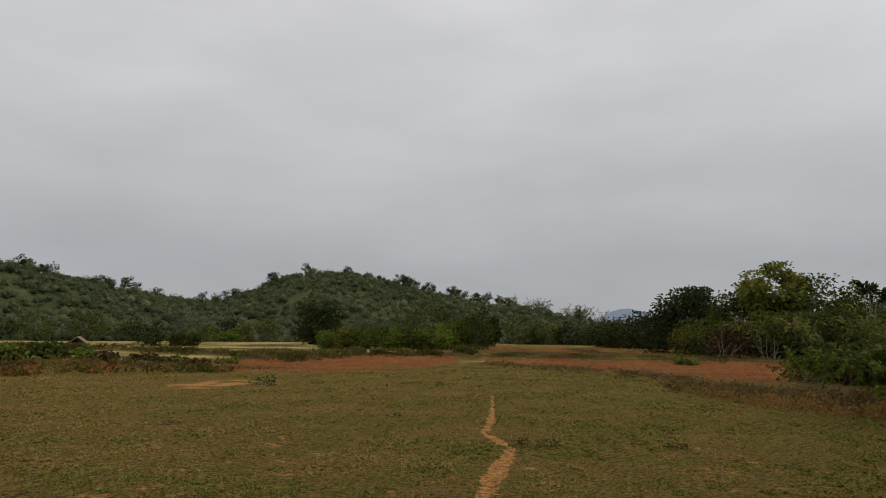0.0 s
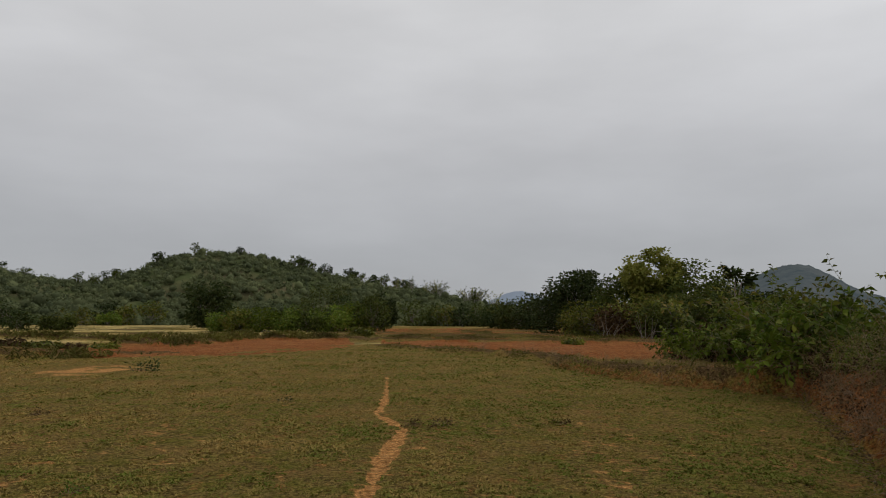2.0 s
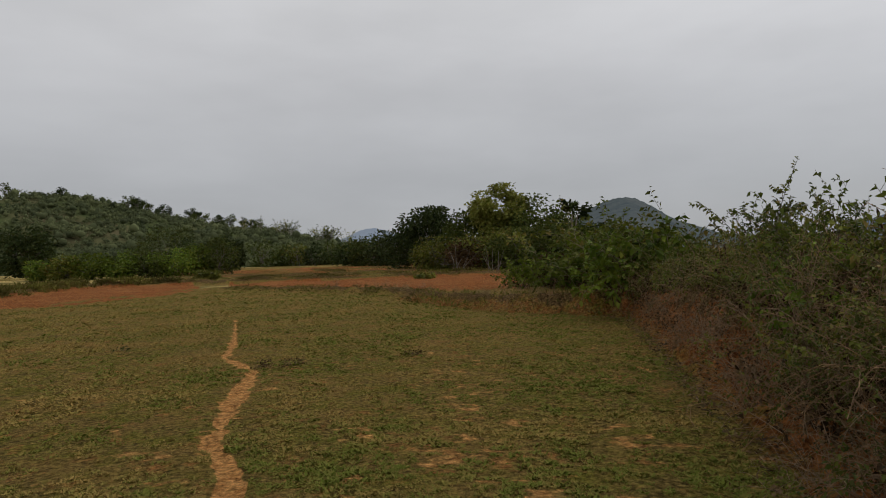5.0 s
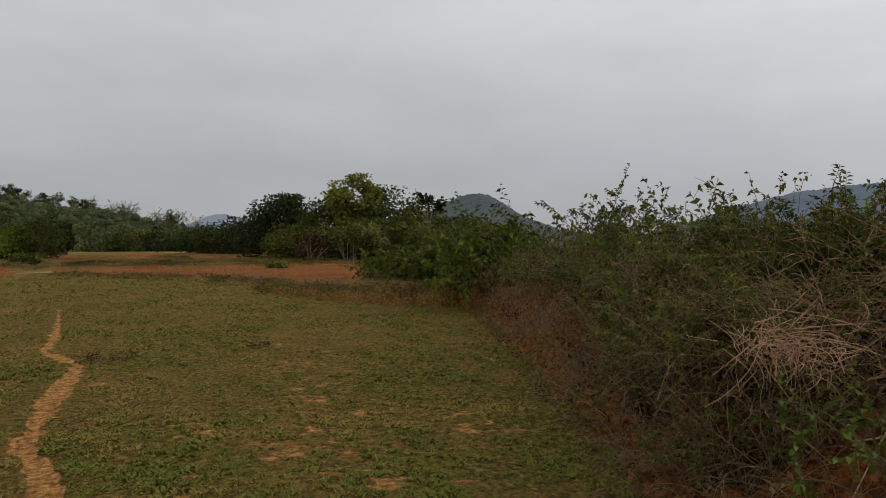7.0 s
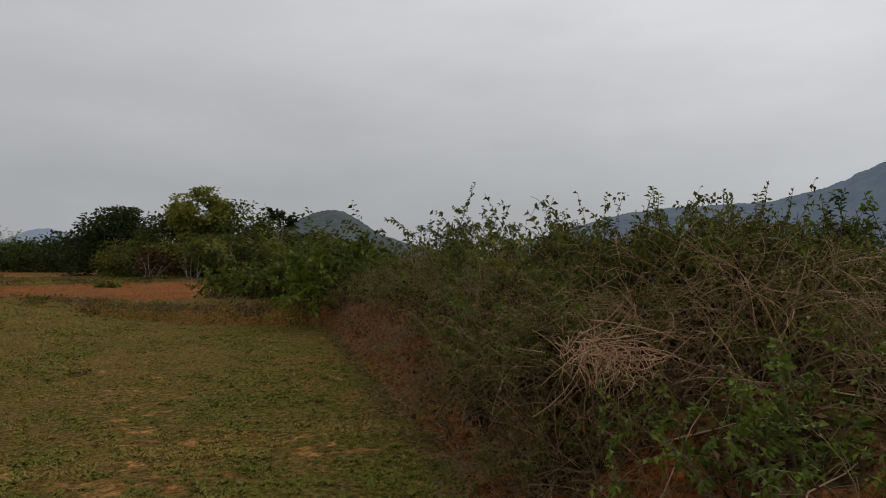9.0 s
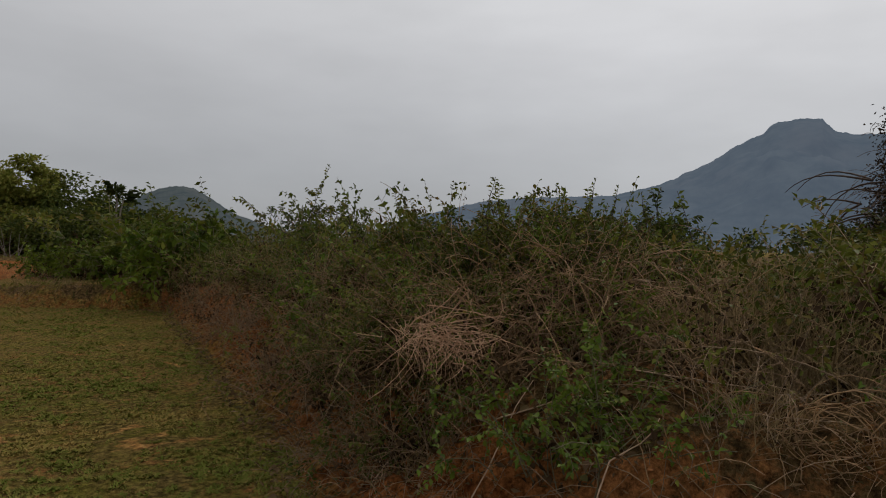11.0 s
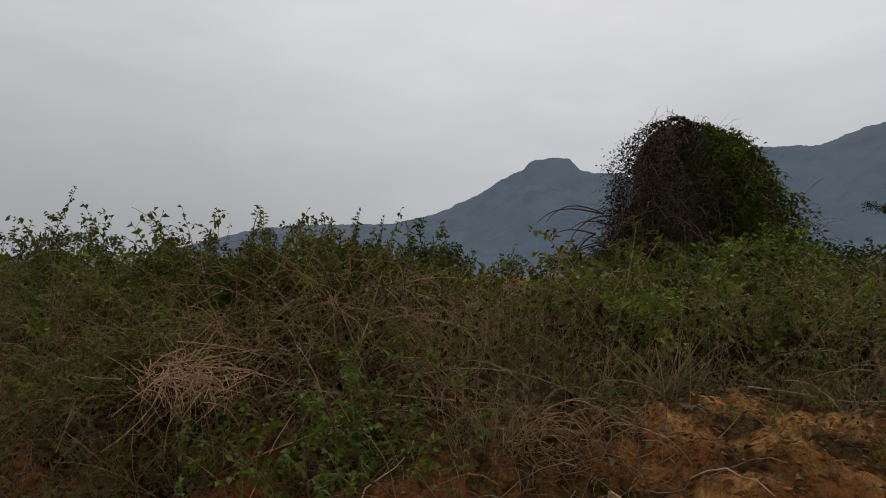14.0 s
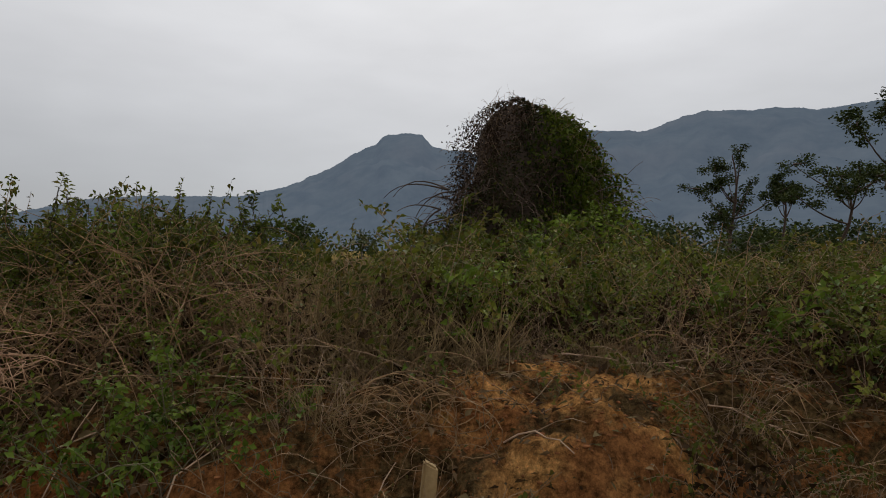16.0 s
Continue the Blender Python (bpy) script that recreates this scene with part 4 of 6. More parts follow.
def bush(name, label, category, seed, stems, height, spread, twigs, per, leaf, leaf_mat, stem_mat, r0=0.0045, lean=0.5, droop=0.2, wobble=0.12, first=0.3, twig=(0.12, 0.26), wide=0.55, hang=0.25, inner=260, group="", lead=8):
    """A leafy shrub: stems, leafy side twigs, and dark leaves added inside as its shade."""
    rng = np.random.default_rng(seed)
    t = thing(name, label, category, group)
    root = rng.normal(size=(stems, 3)) * np.array([spread * 0.24, spread * 0.24, 0])
    way = np.stack([rng.normal(0, lean, stems), rng.normal(0, lean, stems), np.ones(stems)], -1) + root * 0.9 / max(spread, 0.1)
    paths = growth(root, way, height * rng.uniform(0.62, 1.0, stems), 7, droop, wobble, rng)
    k = stems * twigs
    which = np.repeat(np.arange(stems), twigs)
    p, d = along(paths, first + (0.97 - first) * rng.uniform(0, 1, k) ** 0.75, which)
    side = growth(p, d * 0.55 + rng.normal(size=d.shape) * 0.75 + np.array([0, 0, 0.15]), height * rng.uniform(*twig, k), 4, droop * 1.1, wobble * 1.2, rng)
    v1, f1 = tubes(paths, r0 * rng.uniform(0.7, 1.4, stems), r0 * 0.5, 3)
    v2, f2 = tubes(side, r0 * 0.5, r0 * 0.3, 3)
    tagged(part("branchwork", mesh_of("branchwork", np.concatenate([v1, v2]), [f1, f2 + len(v1)], stem_mat, True), t), kind="stuff")
    v1, f1 = sprays(side, per, 0.2, leaf, wide, rng, hang)
    v2, f2 = sprays(paths, lead, 0.62, leaf, wide, rng, hang)
    part("foliage", mesh_of("foliage", np.concatenate([v1, v2]), [f1, f2 + len(v1)], leaf_mat), t)
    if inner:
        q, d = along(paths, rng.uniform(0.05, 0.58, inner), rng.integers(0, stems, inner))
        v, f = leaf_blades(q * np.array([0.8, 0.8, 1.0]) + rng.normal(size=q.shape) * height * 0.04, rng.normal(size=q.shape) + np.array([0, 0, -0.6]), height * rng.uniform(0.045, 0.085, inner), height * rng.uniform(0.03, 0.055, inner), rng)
        part("dead_leaves", mesh_of("dead_leaves", v, [f], SHADE_MASS), t, "dark brown leaves added inside to stand in for shade")
    return t


def tangle(seed, leaf_mat, label, leaves=70, r0=0.0036):
    """A heap of arching dry creeper stems over a core of dark leaves added for shade."""
    rng = np.random.default_rng(seed)
    t = thing("tangled_shrub", label, "shrub", HEDGE)
    n, m = 24, 64
    root = rng.normal(size=(n, 3)) * np.array([0.2, 0.2, 0])
    canes = growth(root, rng.normal(size=(n, 3)) * np.array([0.55, 0.55, 0]) + np.array([0, 0, 1.0]), rng.uniform(0.7, 1.15, n), 8, 0.28, 0.22, rng)
    p, d = along(canes, rng.uniform(0.3, 1.0, m), rng.integers(0, n, m))
    sides = growth(p, d * 0.4 + rng.normal(size=(m, 3)) * np.array([1.0, 1.0, 0.45]), rng.uniform(0.18, 0.5, m), 6, 0.22, 0.34, rng)
    v1, f1 = tubes(canes, r0 * rng.uniform(0.8, 1.7, n), r0 * 0.6, 3)
    v2, f2 = tubes(sides, r0 * rng.uniform(0.5, 1.0, m), r0 * 0.45, 3)
    tagged(part("branchwork", mesh_of("branchwork", np.concatenate([v1, v2]), [f1, f2 + len(v1)], TAN_STEM, True), t), kind="stuff")
    k = rng.permutation(m)[:leaves // 6]
    v, f = sprays(sides[k], 9, 0.2, 0.045, 0.55, rng, 0.3)
    part("foliage", mesh_of("foliage", v, [f], leaf_mat), t)
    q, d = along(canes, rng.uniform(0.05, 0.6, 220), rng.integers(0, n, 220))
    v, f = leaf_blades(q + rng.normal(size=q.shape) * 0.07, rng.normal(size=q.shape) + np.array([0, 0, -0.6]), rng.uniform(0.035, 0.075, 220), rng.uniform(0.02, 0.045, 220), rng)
    part("dead_leaves", mesh_of("dead_leaves", v, [f], SHADE_MASS), t, "dark brown leaves added inside to stand in for shade")
    return t


PROTOS = {}


def proto(kind, make):
    PROTOS.setdefault(kind, []).append(make)


HEDGE = "scrub hedge on the bank"
for k in range(4):
    proto("tangle", tangle(400 + k, (LEAF_OLIVE, LEAF_HEDGE)[k % 2], "tangled shrub of dry brown creeper stems with few olive leaves", (60, 130, 90, 30)[k]))
for k in range(3):
    proto("hedge", bush("hedge_shrub", "dull green scrub shrub with small leaves", "shrub", 410 + k, 16, 1.1, 0.75, 5, 8, 0.052, (LEAF_HEDGE, LEAF_DEEP, LEAF_HEDGE)[k], DRY_STEM, group=HEDGE))
    proto("fresh", bush("leafy_shrub", "fresh green leafy shrub", "shrub", 420 + k, 13, 0.95, 0.65, 5, 8, 0.062, LEAF_GREEN, GREEN_STEM, group=HEDGE, first=0.2, wide=0.6))
    proto("sprig", bush("upright_shrub", "upright shrub with drooping dark green leaves on bare stems", "shrub", 430 + k, 8, 1.38, 0.36, 6, 10, 0.06, (LEAF_DEEP, LEAF_HEDGE, LEAF_DEEP)[k], DARK_STEM, 0.006, 0.16, 0.02, 0.08, 0.5, (0.07, 0.15), 0.5, 0.4, 0, HEDGE, 12))
    proto("bend", bush("bend_bush", "bright green bush with broad leaves at the bank's bend", "bush", 425 + k, 15, 0.95, 0.75, 5, 7, 0.10, (LEAF_BEND, LEAF_GREEN, LEAF_BEND)[k], GREEN_STEM, 0.006, 0.55, 0.22, 0.12, 0.12, (0.14, 0.28), 0.6, 0.2, 240, HEDGE))
    proto("dead", shrub("dead_shrub", "leafless shrub of thin dry brown twigs", "shrub", 440 + k, 26, 0.95, 0.7, 0.4, 0.15, 0.0034, DRY_STEM, 120, 0.03, LEAF_BROWN, group=HEDGE))
    proto("backtangle", bush("dry_scrub_bush", "brown dry scrub bush with olive leaves", "shrub", 475 + k, 18, 1.25, 0.85, 4, 6, 0.058, LEAF_OLIVE, TAN_STEM, 0.006, 0.55, 0.3, 0.15, 0.15, (0.14, 0.3), group=HEDGE))
    proto("back", bush("scrub_bush", "green scrub bush behind the hedge", "shrub", 470 + k, 15, 1.2, 0.85, 5, 7, 0.075, (LEAF_HEDGE, LEAF_DEEP, LEAF_HEDGE)[k], GREEN_STEM, 0.005, 0.5, 0.2, 0.12, 0.15, (0.12, 0.26), 0.58, 0.25, 240, HEDGE))


def dry_grass_tuft(seed):
    rng = np.random.default_rng(seed)
    t = thing("dry_grass_tuft", "tuft of dry tan grass on the bank", "grass", "dry grass tufts on the bank")
    n = 50
    p = rng.normal(size=(n, 3)) * np.array([0.1, 0.1, 0])
    way = rng.normal(size=(n, 3)) * np.array([0.45, 0.45, 0.1]) + np.array([0, 0, 1.0])
    v, f = tubes(growth(p, way, rng.uniform(0.25, 0.6, n), 4, 0.25, 0.1, rng), 0.0036, 0.001, 3)
    part("tuft", mesh_of("tuft", v, [f], DRY_GRASS), t)
    return t


for k in range(3):
    proto("grass", dry_grass_tuft(450 + k))


def dry_creeper(seed):
    rng = np.random.default_rng(seed)
    t = thing("dry_creeper", "dry brown creeper hanging down the bank", "creeper", "dry creepers hanging on the bank")
    n = 22
    p = rng.normal(size=(n, 3)) * np.array([0.28, 0.28, 0.05])
    way = rng.normal(size=(n, 3)) * np.array([1.0, 1.0, 0.25]) + np.array([0, 0, 0.35])
    paths = growth(p, way, rng.uniform(0.4, 1.0, n), 7, 0.5, 0.24, rng)
    paths[..., 2] = np.maximum(paths[..., 2], -0.25)
    v, f = tubes(paths, 0.0042, 0.0022, 3)
    tagged(part("branchwork", mesh_of("branchwork", v, [f], TAN_STEM, True), t), kind="stuff")
    m = 130
    which, tt = rng.integers(0, n, m), rng.uniform(0.1, 1, m)
    q, d = along(paths, tt, which)
    v, f = leaf_blades(q, rng.normal(size=q.shape), 0.035 * rng.uniform(0.6, 1.3, m), 0.02, rng)
    part("foliage", mesh_of("foliage", v, [f], LEAF_OLIVE), t)
    return t


for k in range(3):
    proto("creeper", dry_creeper(460 + k))


def arching_shrub(seed, leaf_mat):
    """Rooted canes that bend over, with long side stems hanging in arches."""
    rng = np.random.default_rng(seed)
    t = thing("arching_shrub", "arching tan canes of a dry straggling shrub with few leaves", "shrub", HEDGE)
    n, m = 16, 46
    root = rng.normal(size=(n, 3)) * np.array([0.2, 0.2, 0])
    canes = growth(root, rng.normal(size=(n, 3)) * np.array([0.5, 0.5, 0]) + np.array([0, 0, 1.0]), rng.uniform(0.75, 1.25, n), 8, 0.35, 0.14, rng)
    p, d = along(canes, rng.uniform(0.35, 1.0, m), rng.integers(0, n, m))
    sides = growth(p, d * 0.4 + rng.normal(size=(m, 3)) * np.array([1.0, 1.0, 0.35]), rng.uniform(0.3, 0.8, m), 7, 0.34, 0.22, rng)
    v1, f1 = tubes(canes, 0.0046, 0.0026, 3)
    v2, f2 = tubes(sides, 0.0032, 0.0017, 3)
    tagged(part("branchwork", mesh_of("branchwork", np.concatenate([v1, v2]), [f1, f2 + len(v1)], TAN_STEM, True), t), kind="stuff")
    k = 24
    q, d = along(sides, rng.uniform(0.2, 1.0, k), rng.integers(0, m, k))
    who = rng.integers(0, k, 340)
    off = rng.normal(size=(340, 3)) * 0.034
    size = 0.036 * rng.uniform(0.6, 1.25, 340)
    v, f = leaf_blades(q[who] + off, rng.normal(size=off.shape) + np.array([0, 0, -0.3]), size, size * 0.55, rng)
    part("foliage", mesh_of("foliage", v, [f], leaf_mat), t)
    return t


for k in range(4):
    proto("arch", arching_shrub(610 + k, (LEAF_OLIVE, LEAF_HEDGE, LEAF_GREEN, LEAF_OLIVE)[k]))

USED = set()


def plant_at(kind, x, y, scale, rng, z=None, tall=1.0):
    ob = PROTOS[kind][rng.integers(0, len(PROTOS[kind]))]
    zz = float(ground_z(x, y)[0]) - 0.03 if z is None else z
    m = pose(x, y, zz, rng.normal(0, 4), rng.normal(0, 4), rng.uniform(0, 360)) @ Matrix.Diagonal((scale, scale, scale * tall, 1))
    if ob.name not in USED:
        USED.add(ob.name)
        ob.matrix_basis = m
        return ob
    base = ob.scale.copy()
    c = copy_thing(ob, m @ Matrix.Diagonal((1 / base[0], 1 / base[1], 1 / base[2], 1)))
    return c


def bank_side(x, y):
    d, _ = line_distance(np.atleast_1d(float(x)), np.atleast_1d(float(y)), EDGE, True)
    return float(d[0]) * (-1 if inside(np.atleast_1d(float(x)), np.atleast_1d(float(y)), EDGE)[0] else 1)


def hedge():
    rng = np.random.default_rng(12)
    put = []
    tries = 0
    while tries < 9000 and len(put) < 430:
        tries += 1
        x, y = rng.uniform(2.3, 15), rng.uniform(-9, 12.5)
        s = bank_side(x, y)
        if not 0.55 < s < 5.6:
            continue
        az = math.degrees(math.atan2(x, y))
        if not 36 < az < 133:
            continue
        d = math.hypot(x, y)
        # bare ground about the mound and the red slope below it
        if 83 < az < 117 and s < (2.0 if az > 97 else 2.3):
            continue
        gap = (0.4 if s < 3 else 0.5) + 0.05 * max(0, d - 4)
        if math.hypot(x - 3.3, y - 0.95) < 0.65 or math.hypot(x - 3.05, y - 1.5) < 0.6:
            continue
        if any((x - a) ** 2 + (y - b) ** 2 < gap * gap for a, b in put):
            continue
        put.append((x, y))
        u = rng.random()
        patch = float(waves(x, y, 3.0, 91))
        if s < 1.0:
            kind = "creeper" if u < 0.5 else "dead" if u < 0.7 else "hedge"
            sc = rng.uniform(0.45, 0.7)
        elif az > 92:
            kind = ("hedge" if u < 0.6 else "fresh" if u < 0.9 else "tangle") if patch > -0.3 else ("tangle" if u < 0.4 else "dead" if u < 0.5 else "hedge")
            sc = rng.uniform(0.75, 1.02)
        else:
            sc = rng.uniform(0.68, 0.86) if az > 79 else rng.uniform(0.8, 1.0)
            brown = float(waves(x, y, 2.2, 92)) + (0.45 if s < 1.7 else 0.3 if s < 2.4 else 0.0)
            kind = ("tangle" if u < 0.75 else "dead") if brown > -0.4 else ("hedge" if u < 0.6 else "fresh" if u < 0.72 else "tangle")
            if az < 52:
                kind = "hedge" if u < 0.6 else "tangle"
        if s > 3.2:
            sc = rng.uniform(0.75, 0.92)
            kind = "back" if u < (0.8 if az > 90 else 0.55) else "backtangle"
        elif d > 6.5 and s > 1.0:
            kind = "back" if u < 0.35 else "backtangle" if u < 0.8 else "hedge"
        plant_at(kind, x, y, sc, rng, tall=1.4 if az < 57 and s > 1 else 1.26 if az < 77 and s > 1.2 else 1.04)
    # the brown tangle that hangs over the front of the hedge
    for i in range(26):
        az = rng.uniform(44, 79)
        d = 0.0
        while d < 12:
            d += 0.1
            x, y = at_bearing(az, 2.5 + d)
            if bank_side(x, y) > 1.0 + 0.9 * (i % 5) / 5:
                break
        if math.hypot(x - 3.3, y - 0.92) < 0.7 or math.hypot(x - 3.05, y - 1.5) < 0.6:
            continue
        plant_at("tangle" if i % 3 else ("fresh", "hedge")[i % 2], x, y, rng.uniform(0.62, 0.86), rng)
    # scrub that hangs over the slope towards the field
    for i in range(120):
        az, d, back = 39.5 + 22.5 * rng.random() ** 1.3, 0.0, rng.uniform(0.25, 1.15)
        while d < 12:
            d += 0.1
            x, y = at_bearing(az, 2.5 + d)
            if bank_side(x, y) > back:
                break
        if math.hypot(x - 3.05, y - 1.5) > 0.7:
            plant_at(("hedge", "tangle", "fresh", "hedge")[i % 4] if back > 0.6 else ("creeper", "tangle", "creeper", "hedge", "grass", "dead")[i % 6], x, y, rng.uniform(0.55, 0.85), rng)
    # arching canes over the face of the hedge
    for i in range(24):
        az = rng.uniform(46, 84) if i < 16 else rng.uniform(118, 131) if i < 18 else rng.uniform(50, 67)
        d, back = 0.0, (0.75, 1.1, 1.5, 1.9)[i % 4] + (0.7 if 16 <= i < 18 else 0.5 if az > 84 else 0.0)
        while d < 12:
            d += 0.1
            x, y = at_bearing(az, 2.5 + d)
            if bank_side(x, y) > back:
                break
        if 68 < az < 85 and math.hypot(x, y) < 4.3 or math.hypot(x - 3.05, y - 1.5) < 0.55:
            continue
        plant_at("arch", x, y, rng.uniform(0.65, 0.95), rng)
    for i in range(11):
        az = rng.uniform(56, 82) if i < 9 else rng.uniform(120, 128)
        d, back = 0.0, rng.uniform(1.3, 2.3) + (0.5 if i >= 9 else 0.0)
        while d < 12:
            d += 0.1
            x, y = at_bearing(az, 2.5 + d)
            if bank_side(x, y) > back:
                break
        if math.hypot(x - 3.4, y - 0.92) > 0.6:
            plant_at("arch", x, y, rng.uniform(0.9, 1.08), rng)
    # upright sprigs that break the skyline
    for az, d, top in ((43.5, 12.0, 1.9), (45.5, 11.5, 2.1), (47.5, 12, 2.4), (49.0, 11.2, 2.6), (50.6, 11, 2.4), (52.5, 8.0, 2.0), (55.3, 6.2, 2.2), (56.6, 6.4, 2.1), (58.8, 6.0, 2.0), (61.0, 5.8, 1.95), (63.2, 5.6, 1.9), (65.4, 5.4, 1.95), (66.6, 5.6, 1.95), (69.0, 5.5, 1.95),
                       (71.4, 6.2, 2.1), (72.9, 6.5, 2.25), (74.6, 6.3, 2.1), (76.4, 6.4, 2.2), (77.8, 6.2, 2.1), (82.6, 6.5, 1.72)):
        x, y = at_bearing(az, d)
        if bank_side(x, y) < 1.2:
            continue
        z0 = float(ground_z(x, y)[0])
        plant_at("sprig", x, y, (top + (0.18 if az < 59 else 0.06) - z0) / 1.42, rng)
    for i in range(60):
        az = rng.uniform(44, 79)
        x, y = at_bearing(az, rng.uniform(5.0, 6.8) + (3.5 if az < 52 else 0))
        if bank_side(x, y) < 1.3:
            continue
        z0 = float(ground_z(x, y)[0])
        plant_at("sprig", x, y, (rng.uniform(1.78, 2.1) + (0.25 if az < 52 else 0) - z0) / 1.42, rng)
    # the hedge's leafy crest
    for i in range(56):
        az = rng.uniform(43, 79)
        x, y = at_bearing(az, rng.uniform(4.9, 6.4) + (3.0 if az < 52 else 0))
        if bank_side(x, y) < 1.5:
            continue
        top = rng.uniform(1.72, 1.95) + (0.25 if az < 52 else 0)
        plant_at(("hedge", "back", "tangle", "hedge", "fresh", "back")[i % 6], x, y, 0.85, rng, tall=(top - float(ground_z(x, y)[0])) / 0.85 / 0.92)
    # bare twigs that stick out of the crest
    for az, d, top in ((52.3, 6.2, 2.25), (51.6, 6.6, 2.15), (75.9, 6.3, 2.15), (77.2, 6.4, 2.2), (66.0, 5.8, 2.0), (60.5, 5.9, 1.95)):
        x, y = at_bearing(az, d)
        plant_at("dead", x, y, 0.75, rng, tall=(top - float(ground_z(x, y)[0])) / 0.75 / 1.15)
    # a slender leafy sapling that stands over the hedge
    x, y = at_bearing(80.9, 6.6)
    plant_at("sprig", x, y, (2.25 - float(ground_z(x, y)[0])) / 1.42, rng)
    # bushes round the foot of the smothered tree
    for az, d, h in ((93.5, 12.6, 1.2), (95.5, 12.2, 1.5), (97.6, 11.9, 1.7), (99.6, 11.8, 1.6), (101.6, 11.8, 1.9), (103.4, 12.2, 2.1), (105.2, 12.4, 1.9), (107.0, 12.8, 1.4), (91.0, 12.5, 1.0), (109.5, 12.8, 1.2)):
        x, y = at_bearing(az, d)
        plant_at("fresh" if 98 < az < 106 else "back", x, y, h, rng)
    # the taller bright green bushes at the bank's bend
    for i, (az, d, h) in enumerate(((29.0, 21.5, 0.8), (30.4, 20.6, 1.0), (31.8, 20.0, 1.2), (33.2, 19.6, 1.3), (34.4, 18.6, 1.3), (35.6, 18.2, 1.4), (36.6, 17.2, 1.4), (37.6, 16.4, 1.3), (38.6, 15.4, 1.3), (39.4, 14.6, 1.3), (32.6, 23.5, 1.7), (34.2, 23.0, 1.9),
                                    (35.8, 22.0, 1.9), (37.2, 20.5, 1.8), (38.6, 18.6, 1.7), (40.0, 16.8, 1.6), (41.2, 15.2, 1.5), (31.2, 22.2, 1.2), (33.6, 21.2, 1.5), (36.4, 19.6, 1.6))):
        x, y = at_bearing(az, d)
        plant_at("back" if i % 4 == 3 else "bend", x, y, h / 0.95 * (1.15 if i < 10 else 1.3), rng)
    # creepers and dry tufts down the slope
    for i in range(170):
        w = rng.uniform(8, 20) if i % 3 else rng.uniform(2, 9)
        k, f = int(w), w % 1
        a, b = EDGE[k], EDGE[k + 1]
        px, py = a[:2] + (b[:2] - a[:2]) * f
        out = np.array([b[1] - a[1], -(b[0] - a[0])]) / math.hypot(*(b[:2] - a[:2])) * -1
        q = rng.uniform(0.05, 1.0)
        x, y = px + out[0] * q, py + out[1] * q
        if bank_side(x, y) < 0:
            x, y = px - out[0] * q, py - out[1] * q
        if math.hypot(x - MOUND[0], y - MOUND[1]) < 0.75:
            continue
        if math.hypot(x - 3.2, y - 0.92) < 0.6:
            continue
        plant_at(("creeper", "creeper", "grass", "dead")[rng.integers(0, 4)], x, y, rng.uniform(0.42, 0.75), rng)
    for i in range(44):
        az = rng.uniform(62, 96)
        x, y = at_bearing(az, rng.uniform(2.95, 3.9))
        if bank_side(x, y) > 0.12 and not (69 < az < 83 and math.hypot(x, y) > 2.6):
            plant_at(("creeper", "creeper", "grass")[i % 3], x, y, rng.uniform(0.3, 0.5), rng)
    for az, d, kind, sc in ((96.6, 5.6, "fresh", 0.8), (99.0, 5.3, "hedge", 0.7), (103.0, 5.0, "fresh", 0.62), (92.2, 4.6, "fresh", 0.36), (106.5, 4.9, "hedge", 0.7), (111.5, 4.7, "dead", 0.75), (113.5, 4.4, "dead", 0.7), (109.0, 4.9, "hedge", 0.6), (100.5, 4.7, "grass", 0.8), (98.0, 4.5, "grass", 0.7), (104.0, 4.6, "grass", 0.7), (107.5, 4.5, "creeper", 0.6), (101.5, 4.5, "creeper", 0.5), (95.5, 4.2, "creeper", 0.6), (115.0, 4.1, "creeper", 0.7), (117.0, 3.9, "dead", 0.6)):
        x, y = at_bearing(az, d)
        plant_at(kind, x, y, sc, rng)
    for i in range(46):
        x, y = at_bearing(rng.uniform(92, 119), rng.uniform(3.9, 5.0))
        if math.hypot(x - MOUND[0] + 0.05, y - MOUND[1]) > 0.58:
            plant_at(("creeper", "grass", "grass", "dead")[i % 4], x, y, rng.uniform(0.3, 0.55), rng)
    # dry grass beside the mound
    for i in range(60):
        x, y = rng.normal(4.75, 0.4), rng.normal(0.2, 0.35)
        plant_at("grass", x, y, rng.uniform(0.8, 1.25), rng)


hedge()


def hide_unused():
    for kind, obs in PROTOS.items():
        for ob in obs:
            if ob.name not in USED:
                for o in (*ob.children_recursive, ob):
                    bpy.data.objects.remove(o)


hide_unused()


